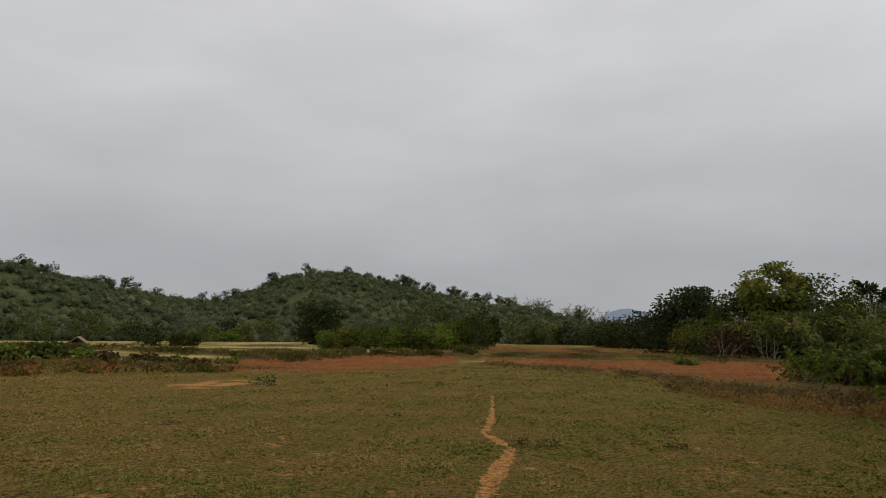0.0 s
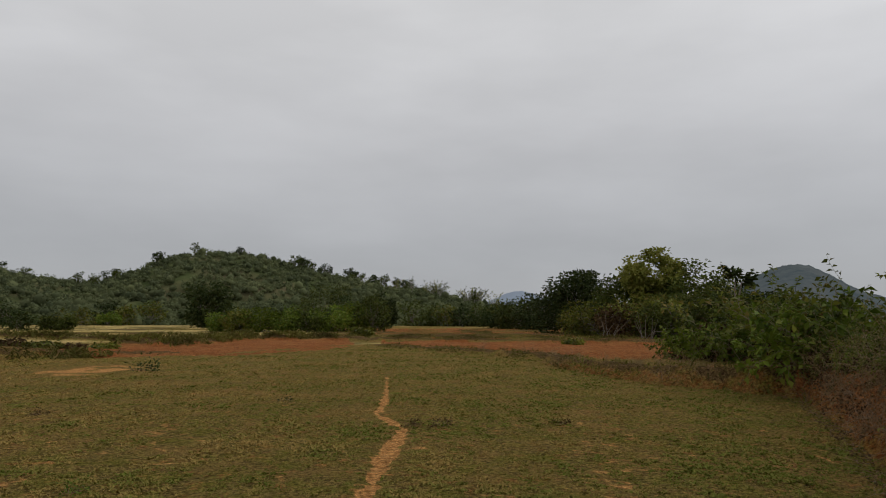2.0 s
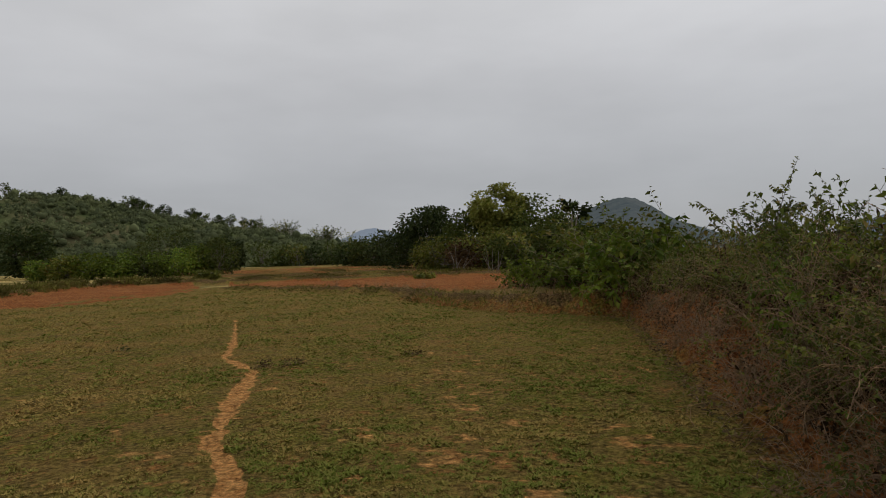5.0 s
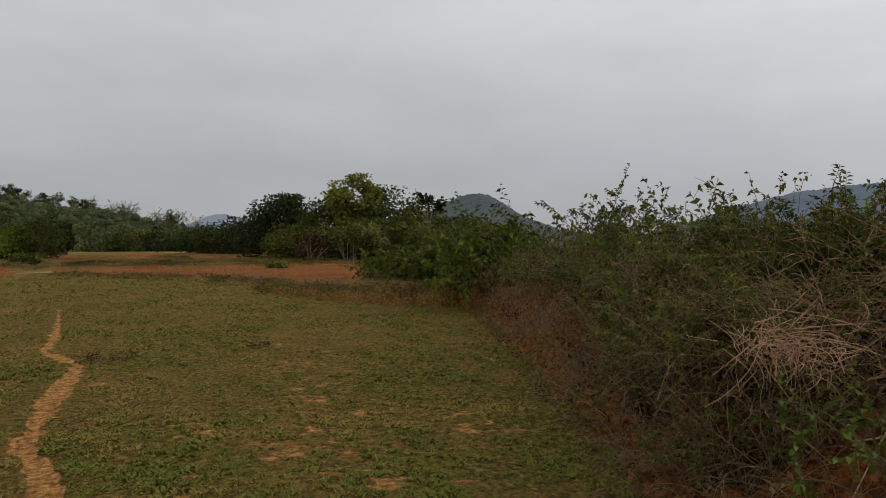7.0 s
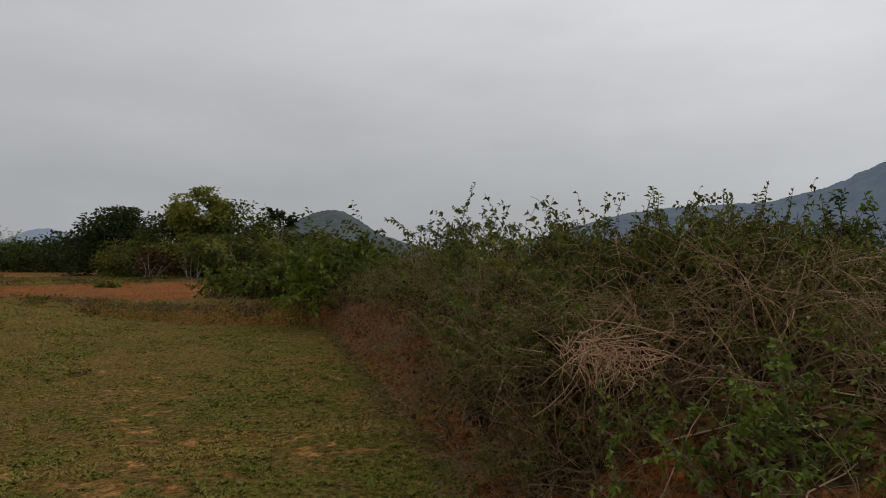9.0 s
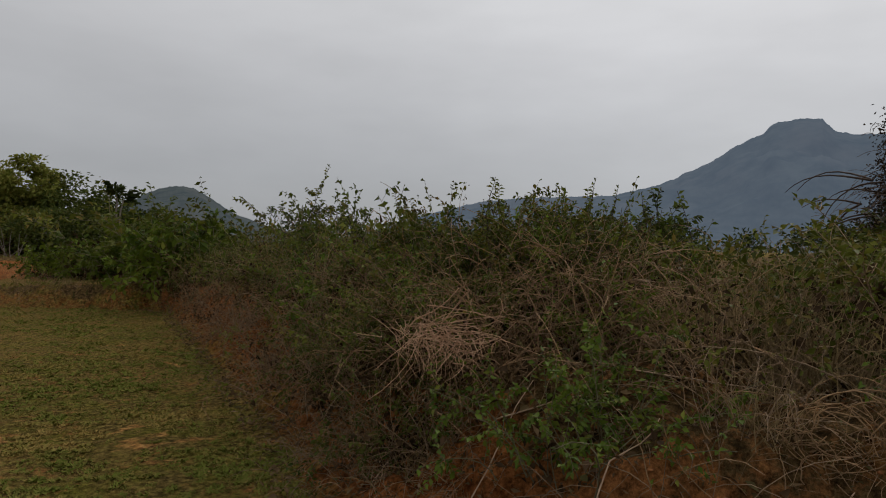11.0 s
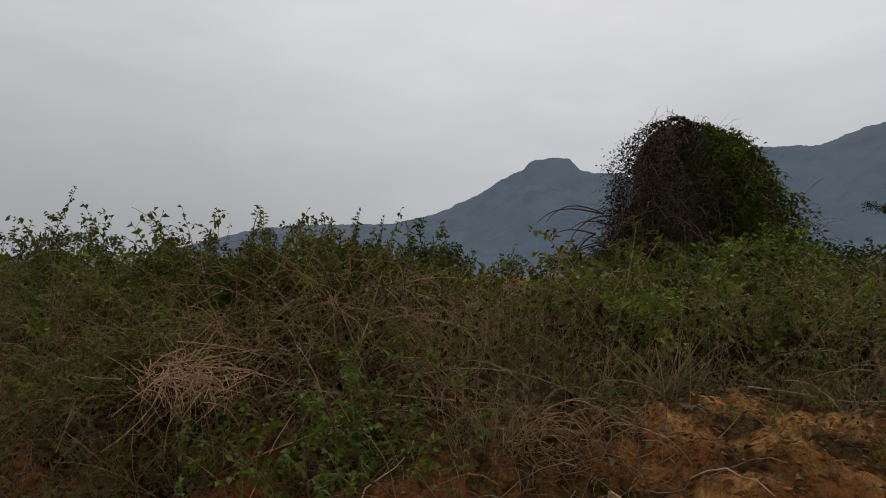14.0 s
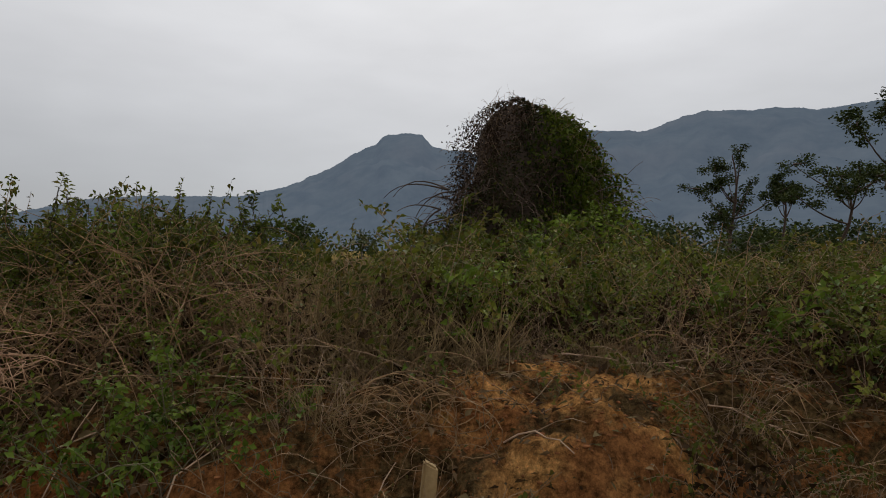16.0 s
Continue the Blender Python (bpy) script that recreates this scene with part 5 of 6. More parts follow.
def twig_heap():
    """The bleached twig heap that leans on the hedge."""
    rng = np.random.default_rng(15)
    t = thing("twig_heap", "heap of bleached dry thorn twigs leaning on the bank", "brushwood")
    t.location, t.scale = (3.05, 1.5, 0.74), (0.78, 0.78, 0.78)
    n = 150
    p = rng.normal(size=(n, 3)) * np.array([0.1, 0.16, 0.06]) + np.array([0.1, 0.18, 0.33])
    way = np.array([-0.25, -0.75, -0.05]) + rng.normal(size=(n, 3)) * 0.6
    for path in growth(p, way, rng.uniform(0.12, 0.34, n), 8, 0.35, 0.24, rng):
        v, f = tubes(path[None], 0.0028, 0.0016, 4)
        part("twig", mesh_of("twig", v, [f], TWIG, True), t)
    n = 8
    p = rng.normal(size=(n, 3)) * 0.06 + np.array([0.25, 0.4, 0.4])
    for path in growth(p, np.array([-0.35, -0.8, -0.1]) + rng.normal(size=(n, 3)) * 0.25, rng.uniform(0.4, 0.8, n), 7, 0.2, 0.16, rng):
        v, f = tubes(path[None], 0.004, 0.002, 4)
        part("long_twig", mesh_of("long_twig", v, [f], TWIG, True), t)


twig_heap()


def curled_creeper():
    """A dry creeper that has wound itself into loops on the bank's face."""
    rng = np.random.default_rng(17)
    t = thing("curled_creeper", "dry brown creeper wound into loops on the red bank", "creeper")
    x, y = 3.3, -0.22
    t.location = (x, y, float(ground_z(x, y)[0]))
    n, steps = 40, 12
    for k in range(n):
        c = rng.normal(size=3) * np.array([0.1, 0.16, 0.07]) + np.array([0.0, 0.0, 0.1])
        r = rng.uniform(0.07, 0.19)
        a = rng.uniform(0, 6.28) + np.linspace(0, rng.uniform(2.2, 5.0), steps)
        tilt = rng.normal(0, 0.5)
        path = np.stack([np.cos(a) * r * tilt * 0.7, np.cos(a) * r, np.sin(a) * r * 0.75], -1) + c + np.cumsum(rng.normal(size=(steps, 3)) * 0.006, 0)
        path[:, 2] = np.maximum(path[:, 2], -0.16)
        v, f = tubes(path[None], 0.0026, 0.0018, 4)
        part("stem", mesh_of("stem", v, [f], TAN_STEM, True), t)


curled_creeper()


def leafy_front():
    """The fresh green shrub with larger leaves at the lip of the bank."""
    t = bush("leafy_shrub", "fresh green shrub with broad pointed leaves at the bank's lip", "shrub", 480, 36, 0.8, 0.55, 5, 11, 0.039, LEAF_GREEN, GREEN_STEM, 0.004, 0.36, 0.12, 0.12, 0.25, (0.12, 0.26), 0.6, 0.3, 130)
    t.location = (3.28, 0.97, float(ground_z(3.28, 0.97)[0]) - 0.02)


leafy_front()


def vine_tree():
    """A tree smothered by creepers: a steep dome of dead vines and leaves over a hidden trunk."""
    rng = np.random.default_rng(21)
    cx, cy = at_bearing(100.3, 14.6)
    t = thing("vine_covered_tree", "tree smothered in dead brown vines and green creeper", "tree")
    z0 = float(ground_z(cx, cy)[0])
    t.location = (cx, cy, z0 - 0.05)
    H, W = 4.86 - z0, 1.9
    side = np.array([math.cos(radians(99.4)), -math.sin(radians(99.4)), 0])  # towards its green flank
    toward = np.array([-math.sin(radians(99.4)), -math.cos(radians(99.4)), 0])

    def shell(n, depth=0.2):
        a, h = rng.uniform(0, 2 * math.pi, n), rng.uniform(0, 1, n) ** 1.15
        prof = np.interp(h, [0, 0.33, 0.5, 0.65, 0.84, 0.96, 1.0], [1.1, 0.99, 0.91, 0.84, 0.68, 0.44, 0.14])
        rr = W * prof * (1 + 0.12 * np.sin(a * 3 + h * 5) + 0.09 * np.sin(a * 7 - h * 9) + 0.06 * np.sin(a * 13 + h * 23)) * (1 + 0.08 * np.abs(rng.normal(size=n)) - rng.uniform(0, depth, n))
        ca, sa = np.cos(a)[:, None], np.sin(a)[:, None]
        flank = rr[:, None] * (ca * side + sa * toward * 0.85) + side * ((h * h * 0.05)[:, None])
        return flank + np.array([0, 0, 1.0]) * (h * H * (0.955 - 0.05 * ca[:, 0] * h))[:, None], ca[:, 0], sa[:, 0], h, unit(ca * side + sa * toward + np.array([0, 0, 0.3]))

    s = np.linspace(0, 1, 6)[:, None]
    trunks = np.array([np.array([0.3 * k, 0.2 * k, 0]) * (1 - s) + np.array([0.25 * k, -0.2 * k, H * 0.82]) * s for k in (-1, 0, 1)])
    v, f = tubes(trunks, 0.14, 0.05, 7)
    part("trunk", mesh_of("trunk", v, [f], BARK, True), t)
    # added closed dark hull, which makes the inside opaque and stands for its shade
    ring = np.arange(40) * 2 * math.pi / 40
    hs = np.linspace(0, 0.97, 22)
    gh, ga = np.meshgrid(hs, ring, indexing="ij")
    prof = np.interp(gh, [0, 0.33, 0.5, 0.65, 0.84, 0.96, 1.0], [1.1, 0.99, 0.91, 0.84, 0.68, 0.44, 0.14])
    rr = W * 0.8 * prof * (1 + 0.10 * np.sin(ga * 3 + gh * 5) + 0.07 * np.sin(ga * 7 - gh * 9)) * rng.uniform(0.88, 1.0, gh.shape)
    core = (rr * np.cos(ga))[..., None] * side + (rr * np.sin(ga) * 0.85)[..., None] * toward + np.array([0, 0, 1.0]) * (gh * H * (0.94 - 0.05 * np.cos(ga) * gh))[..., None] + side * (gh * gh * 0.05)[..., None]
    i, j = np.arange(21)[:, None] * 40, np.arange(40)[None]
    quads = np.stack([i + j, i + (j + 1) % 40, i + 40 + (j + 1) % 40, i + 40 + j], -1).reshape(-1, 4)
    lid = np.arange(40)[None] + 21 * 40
    part("vine_core", mesh_of("vine_core", core.reshape(-1, 3), [quads, lid], DARK_STEM, False), t, "dark hull added for the shaded inside")
    # hanging dead vines
    p, ca, sa, h, o = shell(900)
    paths = growth(p, o * 0.5 + rng.normal(size=p.shape) * 0.5 + np.array([0, 0, 0.2]), rng.uniform(0.4, 1.3, len(p)) * np.where(h > 0.6, 0.3, 1.0), 8, 0.6, 0.18, rng)
    v, f = tubes(paths, 0.008, 0.004, 3)
    part("vine_mat", mesh_of("vine_mat", v, [f], DEAD_VINE, True), t, "dead brown hanging vines")
    # wisps over the crown
    p, ca, sa, h, o = shell(2600)
    top = p[(h > 0.6)][:280]
    paths = growth(top, rng.normal(size=top.shape) * 0.5 + np.array([0, 0, 0.8]) + side * 0.3, rng.uniform(0.15, 0.5, len(top)), 6, 0.3, 0.2, rng)
    v, f = tubes(paths, 0.005, 0.002, 3)
    tagged(part("vine_wisp", mesh_of("vine_wisp", v, [f], DRY_STEM, True), t, "thin dry wisps at the top"), kind="stuff")
    # leaves: brown on one flank, green on the other, shade coloured in between
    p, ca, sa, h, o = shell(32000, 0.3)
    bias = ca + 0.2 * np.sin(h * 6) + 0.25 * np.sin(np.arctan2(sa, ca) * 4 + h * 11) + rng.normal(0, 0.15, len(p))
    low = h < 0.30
    for name, pick, mat, label, size in (("brown_foliage", (bias < -0.1) & ~low, LEAF_DEAD, "withered brown creeper leaves", 0.06), ("dark_foliage", (bias >= -0.5) & (bias < 0.25) & ~low, LEAF_VINE, "creeper leaves coloured dark for shade", 0.07),
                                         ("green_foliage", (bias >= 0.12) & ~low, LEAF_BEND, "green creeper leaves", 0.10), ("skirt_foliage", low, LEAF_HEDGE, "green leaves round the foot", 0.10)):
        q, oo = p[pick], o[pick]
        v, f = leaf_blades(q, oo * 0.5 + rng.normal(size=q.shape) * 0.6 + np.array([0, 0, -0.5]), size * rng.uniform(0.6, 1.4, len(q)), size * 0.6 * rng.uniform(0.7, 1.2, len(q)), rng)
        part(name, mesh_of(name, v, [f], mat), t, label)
    # bare branches that arch out from its flank
    n = 8
    root = np.tile(-side * W * 0.9, (n, 1)) + rng.normal(size=(n, 3)) * np.array([0.15, 0.15, 0.3]) + np.array([0, 0, 1.5])
    paths = growth(root, -side + np.array([0, 0, 0.3]) + rng.normal(size=(n, 3)) * 0.3, rng.uniform(0.9, 1.7, n), 8, 0.42, 0.08, rng)
    v, f = tubes(paths, 0.022, 0.006, 5)
    part("bare_branch", mesh_of("bare_branch", v, [f], DARK_STEM, True), t)


DEAD_VINE = wood_material("dead_vine_stem", (0.05, 0.032, 0.022), (0.16, 0.10, 0.065))
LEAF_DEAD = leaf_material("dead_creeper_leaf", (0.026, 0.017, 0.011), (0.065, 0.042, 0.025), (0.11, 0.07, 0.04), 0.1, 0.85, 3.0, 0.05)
vine_tree()


SPLIT_WOOD = wood_material("weathered_split_wood", (0.20, 0.125, 0.05), (0.46, 0.32, 0.15), 9.0)


def stake():
    t = thing("wooden_stake", "short pale split wooden stake driven into the bank", "stake")
    x, y = 2.88, -0.30
    bm = bmesh.new()
    bmesh.ops.create_cube(bm, size=1.0)
    for v in bm.verts:
        v.co.x *= 0.05 * (0.8 if v.co.z > 0 else 1.0)
        v.co.y *= 0.075 * (0.75 if v.co.z > 0 else 1.0)
        v.co.z = v.co.z * 0.56 + (0.03 if v.co.z > 0 and v.co.y > 0 else 0)
    bmesh.ops.bevel(bm, geom=bm.edges[:], offset=0.008, segments=2, affect="EDGES")
    me = bpy.data.meshes.new("post")
    bm.to_mesh(me)
    bm.free()
    me.materials.append(SPLIT_WOOD)
    part("post", me, t)
    t.matrix_basis = pose(x, y, 0.39, 4, -6, 8)


stake()


def hut():
    t = thing("thatched_hut", "small thatched field hut with a low gable roof", "hut")
    x, y = at_bearing(-29.05, 95)
    t.location = (x, y, float(ground_z(x, y)[0]))
    t.rotation_euler, t.scale = (0, 0, radians(20)), (0.85, 0.85, 0.75)
    bm = bmesh.new()
    w, l, h, e = 1.35, 1.5, 1.5, 0.35
    ring = [(-w, e), (0, h), (w, e), (w - 0.12, e - 0.08), (0, h - 0.18), (-w + 0.12, e - 0.08)]
    a = [bm.verts.new((px, -l, pz)) for px, pz in ring]
    b = [bm.verts.new((px, l, pz)) for px, pz in ring]
    for i in range(6):
        j = (i + 1) % 6
        bm.faces.new((a[i], a[j], b[j], b[i]))
    for q in (a, b[::-1]):
        bm.faces.new((q[0], q[1], q[4], q[5]))
        bm.faces.new((q[1], q[2], q[3], q[4]))
    bmesh.ops.recalc_face_normals(bm, faces=bm.faces[:])
    me = bpy.data.meshes.new("roof")
    bm.to_mesh(me)
    bm.free()
    me.materials.append(THATCH)
    part("roof", me, t, "weathered tan thatch roof")
    for sx in (-1, 1):
        for sy in (-1, 1):
            v, f = tubes(np.array([[(sx * 1.05, sy * 1.3, -0.05), (sx * 1.05, sy * 1.3, 0.62)]]), 0.05, 0.045, 6)
            part("post", mesh_of("post", v, [f], BARK, True), t)
    bm = bmesh.new()
    for px, pz in ((-1.05, 0), (1.05, 0), (1.0, 0.5), (0, 1.28), (-1.0, 0.5)):
        bm.verts.new((px, 1.2, pz))
    bm.verts.ensure_lookup_table()
    g = bmesh.ops.extrude_face_region(bm, geom=[bm.faces.new(bm.verts[:])])
    for v in g["geom"]:
        if isinstance(v, bmesh.types.BMVert):
            v.co.y -= 0.08
    me = bpy.data.meshes.new("back_wall")
    bm.to_mesh(me)
    bm.free()
    me.materials.append(BARK)
    part("back_wall", me, t, "dark woven stick wall")


THATCH = wood_material("tan_thatch", (0.15, 0.105, 0.065), (0.30, 0.215, 0.13), 5.0)
hut()


# ---- grass of the field ----
def field_grass():
    """Low tufts: short broad blades that spread from many small crowns."""
    rng = np.random.default_rng(31)
    n = 230000
    r = 3.2 * (36 / 3.2) ** rng.uniform(0, 1, n)
    az = np.radians(rng.uniform(-42, 62, n))
    x, y = r * np.sin(az), r * np.cos(az)
    z, soil, straw, bare, litter = land(x, y)
    cover = waves(x, y, 1.3, 81) * 0.45 + waves(x, y, 0.36, 82) * 0.55 + waves(x, y, 0.17 + 0.006 * r, 86) * 0.6 + waves(x, y, 4.5, 83) * 0.35 - bare * 0.9
    keep = inside(x, y, EDGE) & (bare < 0.3) & (cover + rng.normal(0, 0.22, n) + np.clip((r - 6) / 14, 0, 0.5) > -0.12)
    x, y, z, r, cover = x[keep], y[keep], z[keep], r[keep], cover[keep]
    m = len(x)
    per = 3
    who = np.repeat(np.arange(m), per)
    crown = np.clip(0.7 + 0.6 * cover, 0.5, 1.5)[who]
    turn = rng.uniform(0, 2 * math.pi, len(who))
    out = np.stack([np.cos(turn), np.sin(turn), 0 * turn], -1)
    base = np.stack([x, y, z], -1)[who] + out * rng.uniform(0, 0.012, len(who))[:, None]
    axis = unit(out + np.array([0, 0, 1.0]) * rng.uniform(0.15, 1.1, len(who))[:, None])
    size = (rng.uniform(0.011, 0.028, len(who)) * crown * (1 + 0.06 * r[who]))[:, None]
    side = unit(np.cross(axis, rng.normal(size=base.shape) * 0.5 + np.array([0, 0, 1.0]))) * size * 0.26
    v = np.stack([base - side, base + side, base + axis * size], 1).reshape(-1, 3)
    f = np.arange(len(v)).reshape(-1, 3)
    me = mesh_of("field_grass", v, [f], GRASS)
    tint = np.clip(0.5 + 0.05 * x + 0.5 * waves(x, y, 3.5, 84) + 0.35 * waves(x, y, 0.8, 85) + 0.25 * cover + rng.normal(0, 0.25, m), 0, 1)
    at = me.attributes.new("tint", "FLOAT", "POINT")
    at.data.foreach_set("value", np.repeat(tint[who], 3).astype(np.float32))
    tagged(new("field_grass", me), "short grazed green and dry grass of the field", "grass", kind="stuff")


def grass_material():
    m, nt, bsdf = nodes_of("short_grass")
    c = mix_rgb(nt, attribute(nt, "tint"), (0.34, 0.225, 0.07), (0.115, 0.145, 0.022))
    geo = nt.nodes.new("ShaderNodeNewGeometry")
    c = mix_rgb(nt, math_node(nt, "MULTIPLY", geo.outputs["Random Per Island"], 0.35), c, (0.30, 0.21, 0.075))
    nt.links.new(c, bsdf.inputs["Base Color"])
    bsdf.inputs["Roughness"].default_value = 0.9
    bsdf.inputs["Specular IOR Level"].default_value = 0.03
    return m


GRASS = grass_material()
field_grass()


def bund_weeds():
    """Rough grass and weeds along the bunds and the far banks."""
    rng = np.random.default_rng(33)
    lines = [EDGE[0:9, :2], EDGE[24:28, :2], *BUNDS]
    base = []
    for line in lines:
        for a, b in zip(line[:-1], line[1:]):
            n = int(np.hypot(*(b - a)) * (110 if a[0] < 0 and a[1] < 50 else 60))
            p = a + (b - a) * rng.random((n, 1)) + rng.normal(size=(n, 2)) * 0.35
            base.append(p[waves(p[:, 0], p[:, 1], 5, 95) + rng.normal(0, 0.7, n) > -0.1])
    p = np.concatenate(base)
    p = p[bank_outside(p) & (np.hypot(p[:, 0], p[:, 1]) < 95)]
    who = np.repeat(np.arange(len(p)), 4)
    z = ground_z(p[:, 0], p[:, 1])
    far = np.hypot(p[:, 0], p[:, 1])[who]
    q = np.concatenate([p, z[:, None]], 1)[who] + rng.normal(size=(len(who), 3)) * np.array([0.12, 0.12, 0.0])
    size = rng.uniform(0.05, 0.17, len(who)) * (1 + far * 0.008) * np.where((q[:, 0] < 0) & (q[:, 1] < 50), 1.7, np.where(far > 45, 0.45, 1.0))
    v, f = leaf_blades(q, rng.normal(size=q.shape) * np.array([0.7, 0.7, 0.2]) + np.array([0, 0, 0.7]), size, size * 0.25, rng)
    me = mesh_of("bund_weeds", v, [f], WEEDS)
    tagged(new("bund_weeds", me), "rough brown and green weeds along the field bunds", "weeds", kind="stuff")


def bank_outside(p):
    return ~inside(p[:, 0], p[:, 1], EDGE)


WEEDS = leaf_material("rough_weed", (0.055, 0.05, 0.014), (0.15, 0.14, 0.03), (0.17, 0.12, 0.045), 0.2, 0.8, 0.4, 0.08)
bund_weeds()


def bank_litter():
    """Fallen leaves, bits of stem and clods on the slope of the bank."""
    rng = np.random.default_rng(41)
    n = 60000
    x, y = rng.uniform(2.0, 10.5, n), rng.uniform(-4.5, 13, n)
    d, _ = line_distance(x, y, EDGE, True)
    keep = ~inside(x, y, EDGE) & (d < 2.4) | (d < 0.25)
    keep &= rng.random(n) < np.clip(7.0 / np.hypot(x, y), 0.2, 1)
    x, y = x[keep], y[keep]
    z = ground_z(x, y)
    p = np.stack([x, y, z + 0.004], -1)
    k = len(p)
    size = rng.uniform(0.025, 0.075, k)
    v, f = leaf_blades(p, rng.normal(size=p.shape) * np.array([1, 1, 0.35]) + np.array([0, 0, 0.15]), size, size * rng.uniform(0.15, 0.6, k), rng)
    tagged(new("bank_litter", mesh_of("bank_litter", v, [f], LITTER)), "fallen dry leaves and grass on the red bank", "litter", kind="stuff")
    # thin stems lying about
    pick = p[rng.random(k) < 0.09]
    paths = growth(pick, rng.normal(size=pick.shape) * np.array([1, 1, 0.3]) + np.array([0, 0, 0.25]), rng.uniform(0.1, 0.4, len(pick)), 5, 0.35, 0.2, rng)
    v, f = tubes(paths, 0.0026, 0.0012, 3)
    tagged(new("fallen_stems", mesh_of("fallen_stems", v, [f], DRY_STEM)), "thin dry stems strewn over the bank", "litter", kind="stuff")


def clod_mesh(seed):
    bm = bmesh.new()
    bmesh.ops.create_icosphere(bm, subdivisions=1, radius=1.0)
    rng = np.random.default_rng(seed)
    for v in bm.verts:
        v.co *= float(rng.uniform(0.5, 1.3))
        v.co.x *= 1.3
        v.co.z *= 0.5
    me = bpy.data.meshes.new("clod")
    bm.to_mesh(me)
    bm.free()
    a = np.array([v.co[:] for v in me.vertices])
    t = np.array([p.vertices[:] for p in me.polygons])
    return a, t


def clods():
    """Clods of red earth on the bank and in the ploughed plots."""
    rng = np.random.default_rng(43)
    shapes = [clod_mesh(s) for s in range(4)]
    n = 7000
    x, y = np.concatenate([rng.uniform(2, 9.5, n), rng.uniform(-10, 17, n)]), np.concatenate([rng.uniform(-3, 12.5, n), rng.uniform(19, 46, n)])
    z, soil, straw, bare, litter = land(x, y)
    r = np.hypot(x, y)
    out = ~inside(x, y, EDGE)
    keep = out & (rng.random(2 * n) < np.where(r < 16, np.maximum(soil, bare) * 0.65, soil * 0.6))
    x, y, z, r = x[keep], y[keep], z[keep], r[keep]
    mx, my = rng.normal(MOUND[0] - 0.1, 0.42, 900), rng.normal(MOUND[1], 0.42, 900)
    x, y, z, r = np.append(x, mx), np.append(y, my), np.append(z, ground_z(mx, my)), np.append(r, np.hypot(mx, my))
    size = (0.002 + 0.016 * rng.random(len(x)) ** 3) * (1 + 0.05 * np.maximum(r - 5, 0))
    vs, fs, base = [], [], 0
    for k, (a, t) in enumerate(shapes):
        m = np.arange(len(x)) % 4 == k
        vs.append((np.stack([x[m], y[m], z[m] - size[m] * 0.05], -1)[:, None] + a[None] * size[m][:, None, None]).reshape(-1, 3))
        fs.append((t[None] + (np.arange(m.sum()) * len(a))[:, None, None]).reshape(-1, 3) + base)
        base += len(vs[-1])
    tagged(new("earth_clods", mesh_of("earth_clods", np.concatenate(vs), fs, CLOD)), "clods of red earth on bank and ploughed plots", "soil", kind="stuff")


def sticks():
    rng = np.random.default_rng(47)
    rows = [(84.5, 3.9, 0.85, 0), (90.5, 3.0, 0.5, 1), (92.0, 2.9, 0.42, 1), (67, 3.5, 0.7, 1), (72, 3.7, 0.6, 0), (110, 4.2, 0.7, 0), (113, 4.4, 0.8, 1), (118, 4.6, 0.7, 0), (107, 4.9, 0.6, 0), (120, 4.0, 0.6, 1), (78, 3.2, 0.5, 1), (60, 4.3, 0.6, 1), (98, 4.6, 0.5, 0), (104, 3.2, 0.35, 1)]
    for az, d, length, way in rows:
        x, y = at_bearing(az, d)
        t = thing("dry_stick", "thin bleached dry stick lying on the bank", "stick", "dry sticks on the bank")
        a = radians(az) + (math.pi / 2 if way == 0 else rng.uniform(0.6, 2.2))
        ends = np.linspace(-0.5, 0.5, 7) * length
        px, py = x + np.sin(a) * ends, y + np.cos(a) * ends
        z = ground_z(px, py)
        z = np.maximum(z, np.linspace(z[0], z[-1], 7)) + 0.012 + (0.05 if way else 0.0) * np.linspace(0, 1, 7)
        path = np.stack([px - x, py - y, z - z.min()], -1) + rng.normal(size=(7, 3)) * np.array([0.012, 0.012, 0.003])
        t.location = (x, y, float(z.min()))
        v, f = tubes(path[None], 0.0045, 0.0025, 5)
        part("stick", mesh_of("stick", v, [f], PALE_STEM, True), t)


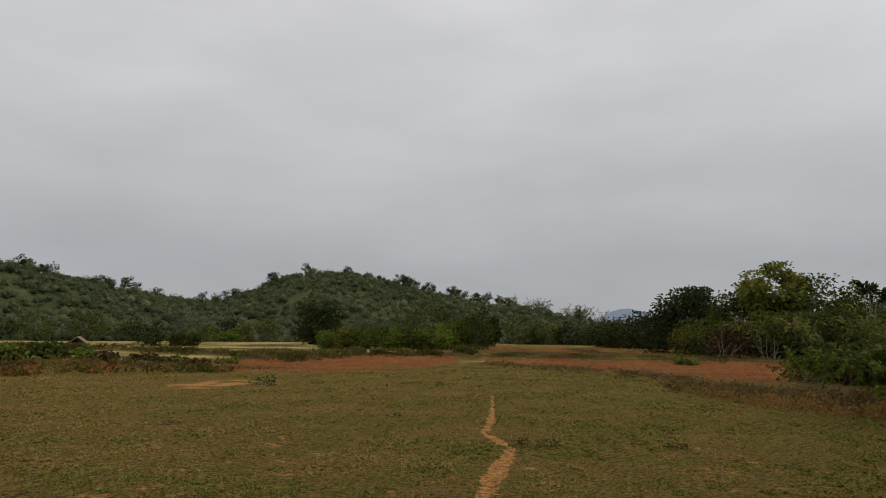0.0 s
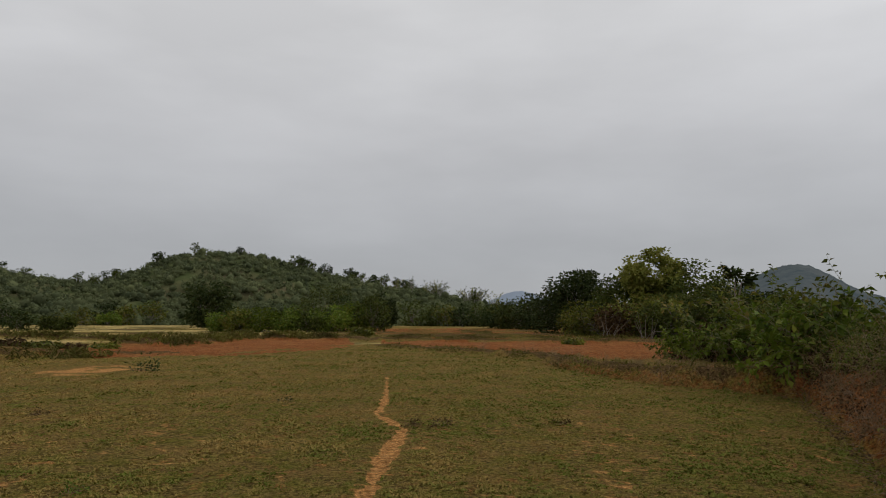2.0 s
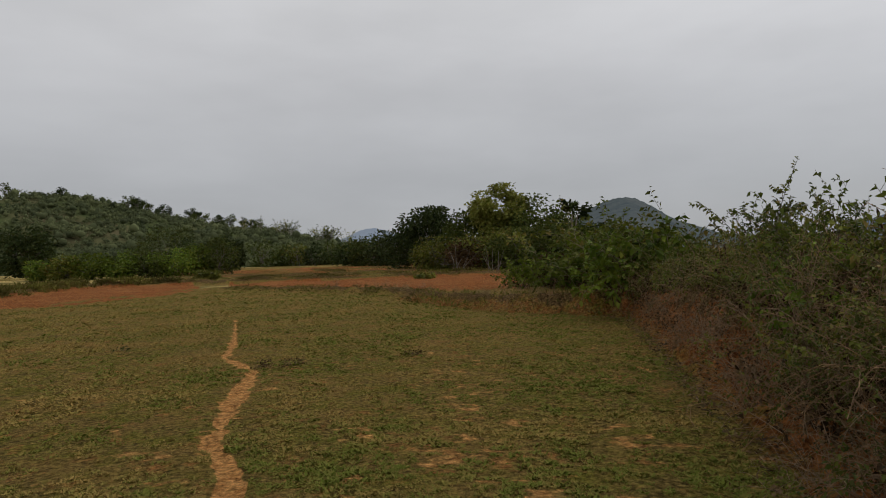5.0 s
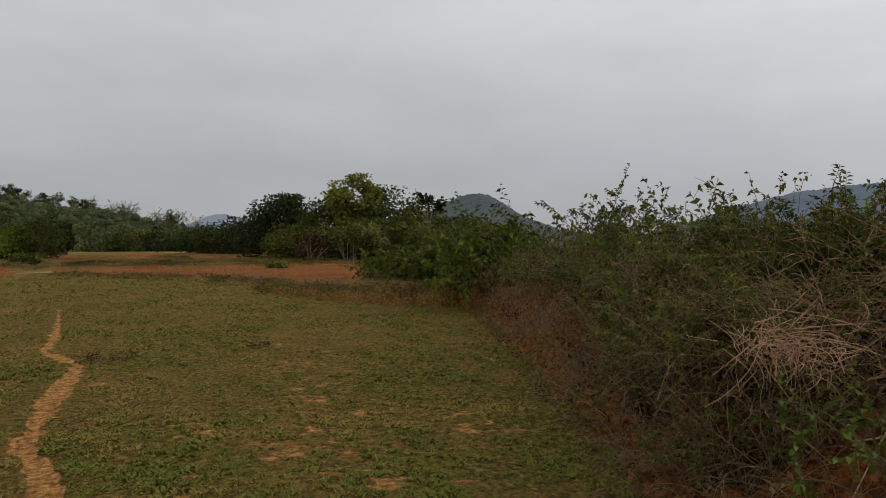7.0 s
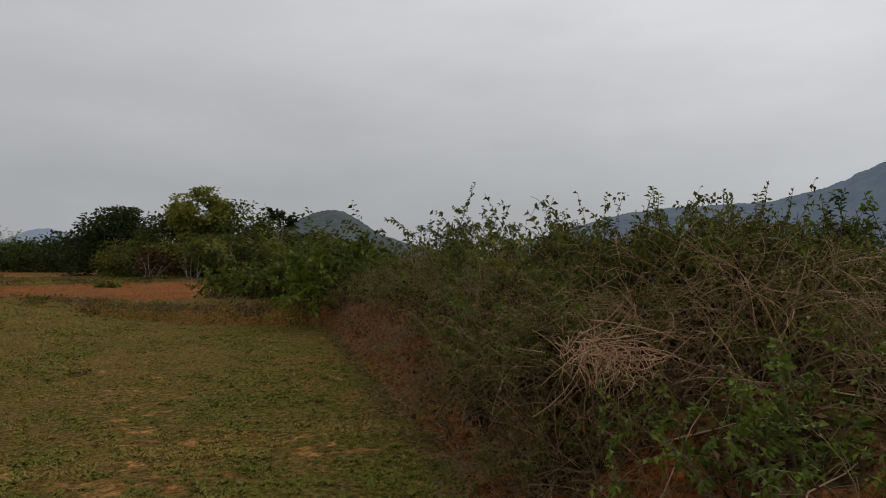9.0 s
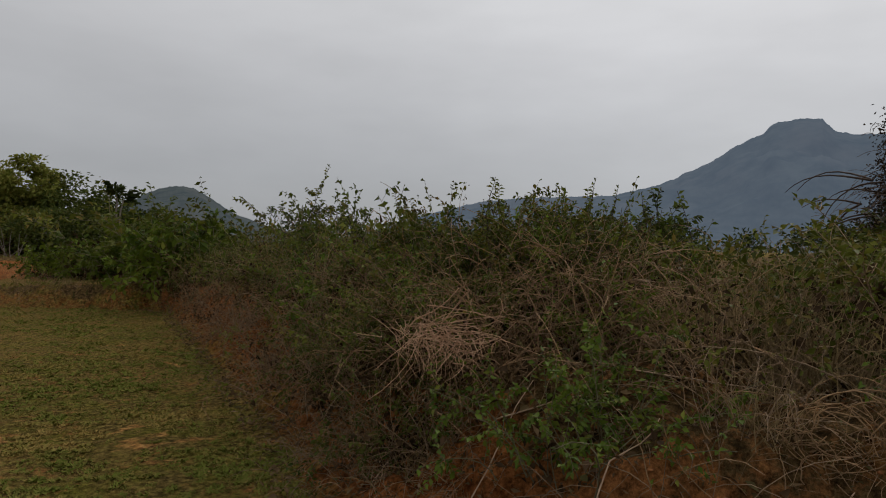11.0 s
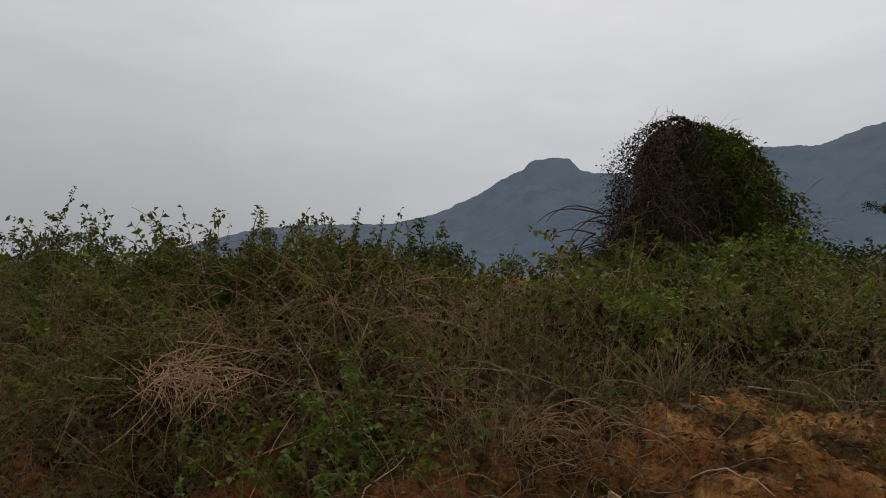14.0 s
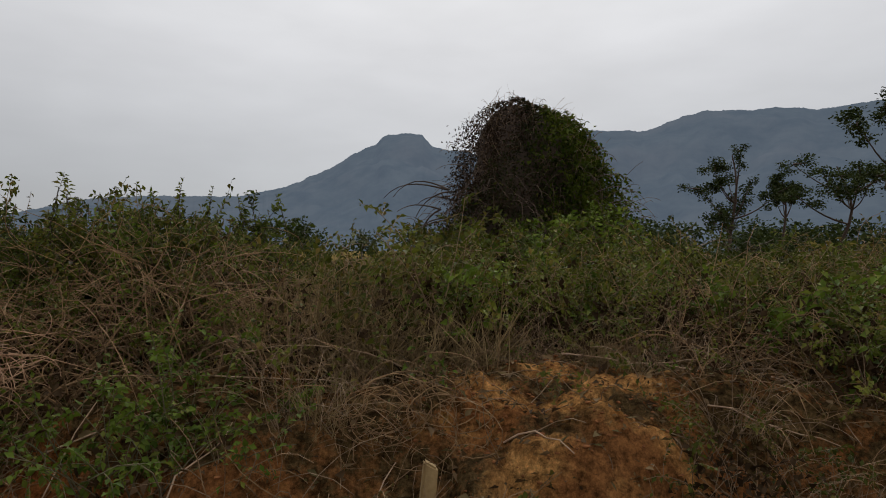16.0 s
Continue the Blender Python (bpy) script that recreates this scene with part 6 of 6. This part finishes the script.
def soil_material():
    m, nt, bsdf = nodes_of("earth_clod")
    geo, tc = nt.nodes.new("ShaderNodeNewGeometry"), nt.nodes.new("ShaderNodeTexCoord")
    c = mix_rgb(nt, geo.outputs["Random Per Island"], (0.15, 0.055, 0.019), (0.36, 0.15, 0.055))
    c = mix_rgb(nt, noise_fac(nt, tc.outputs["Object"], 40, 4), c, (0.22, 0.085, 0.035))
    nt.links.new(c, bsdf.inputs["Base Color"])
    bsdf.inputs["Roughness"].default_value = 0.95
    bsdf.inputs["Specular IOR Level"].default_value = 0.1
    return m


LITTER = leaf_material("fallen_leaf", (0.06, 0.034, 0.017), (0.24, 0.155, 0.075), (0.10, 0.10, 0.028), 0.1, 0.8)
CLOD = soil_material()
bank_litter()
clods()
sticks()


def weeds():
    """Small plants on the mound, the slope and the field."""
    rng = np.random.default_rng(53)
    for i, (x, y, h) in enumerate(((3.5, -0.95, 0.14), (4.1, -0.85, 0.2), (4.3, -1.15, 0.16), (3.75, -0.3, 0.26), (3.0, -0.75, 0.12), (3.9, -1.5, 0.18), (4.6, -1.3, 0.2), (3.1, 0.35, 0.22), (3.0, 2.3, 0.2), (3.6, 2.2, 0.22), (3.9, 2.9, 0.22), (5.0, 4.6, 0.25), (2.75, 1.35, 0.2), (2.8, 0.1, 0.18))):
        t = shrub("seedling", "small green seedling on the bare bank", "weed", 500 + i, 6, h, h * 0.9, 0.25, 0.15, 0.002, GREEN_STEM, 46, 0.035, (LEAF_HEDGE, LEAF_GREEN)[i % 2], group="seedlings on the bank", lean=0.7, leaf_wide=0.6)
        t.location = (x, y, float(ground_z(x, y)[0]) - 0.01)
    for i, (x, y, h, mat, label) in enumerate(((-5.5, 20.1, 0.4, LEAF_DARK, "dark green weed clump on the field"), (1.5, 9.2, 0.12, LEAF_BROWN, "low withered weed beside the footpath"), (1.15, 9.35, 0.1, LEAF_BROWN, "low withered weed beside the footpath"),
                                              (-0.9, 12.5, 0.1, LEAF_DARK, "low dark weed in the grass"), (-2.2, 6.2, 0.08, LEAF_GREEN, "bright green weed in the grass"), (3.3, 9.3, 0.09, LEAF_BROWN, "low withered weed in the grass"), (-4.5, 11.0, 0.1, LEAF_BROWN, "low withered weed in the grass"))):
        t = shrub("field_weed", label, "weed", 520 + i, 16, h, h * 2.2, 0.3, 0.15, 0.002, DRY_STEM, 150, max(0.035, h * 0.25), mat, group="weeds on the field", lean=1.1, leaf_wide=0.6)
        t.location = (x, y, float(ground_z(x, y)[0]) - 0.01)


weeds()
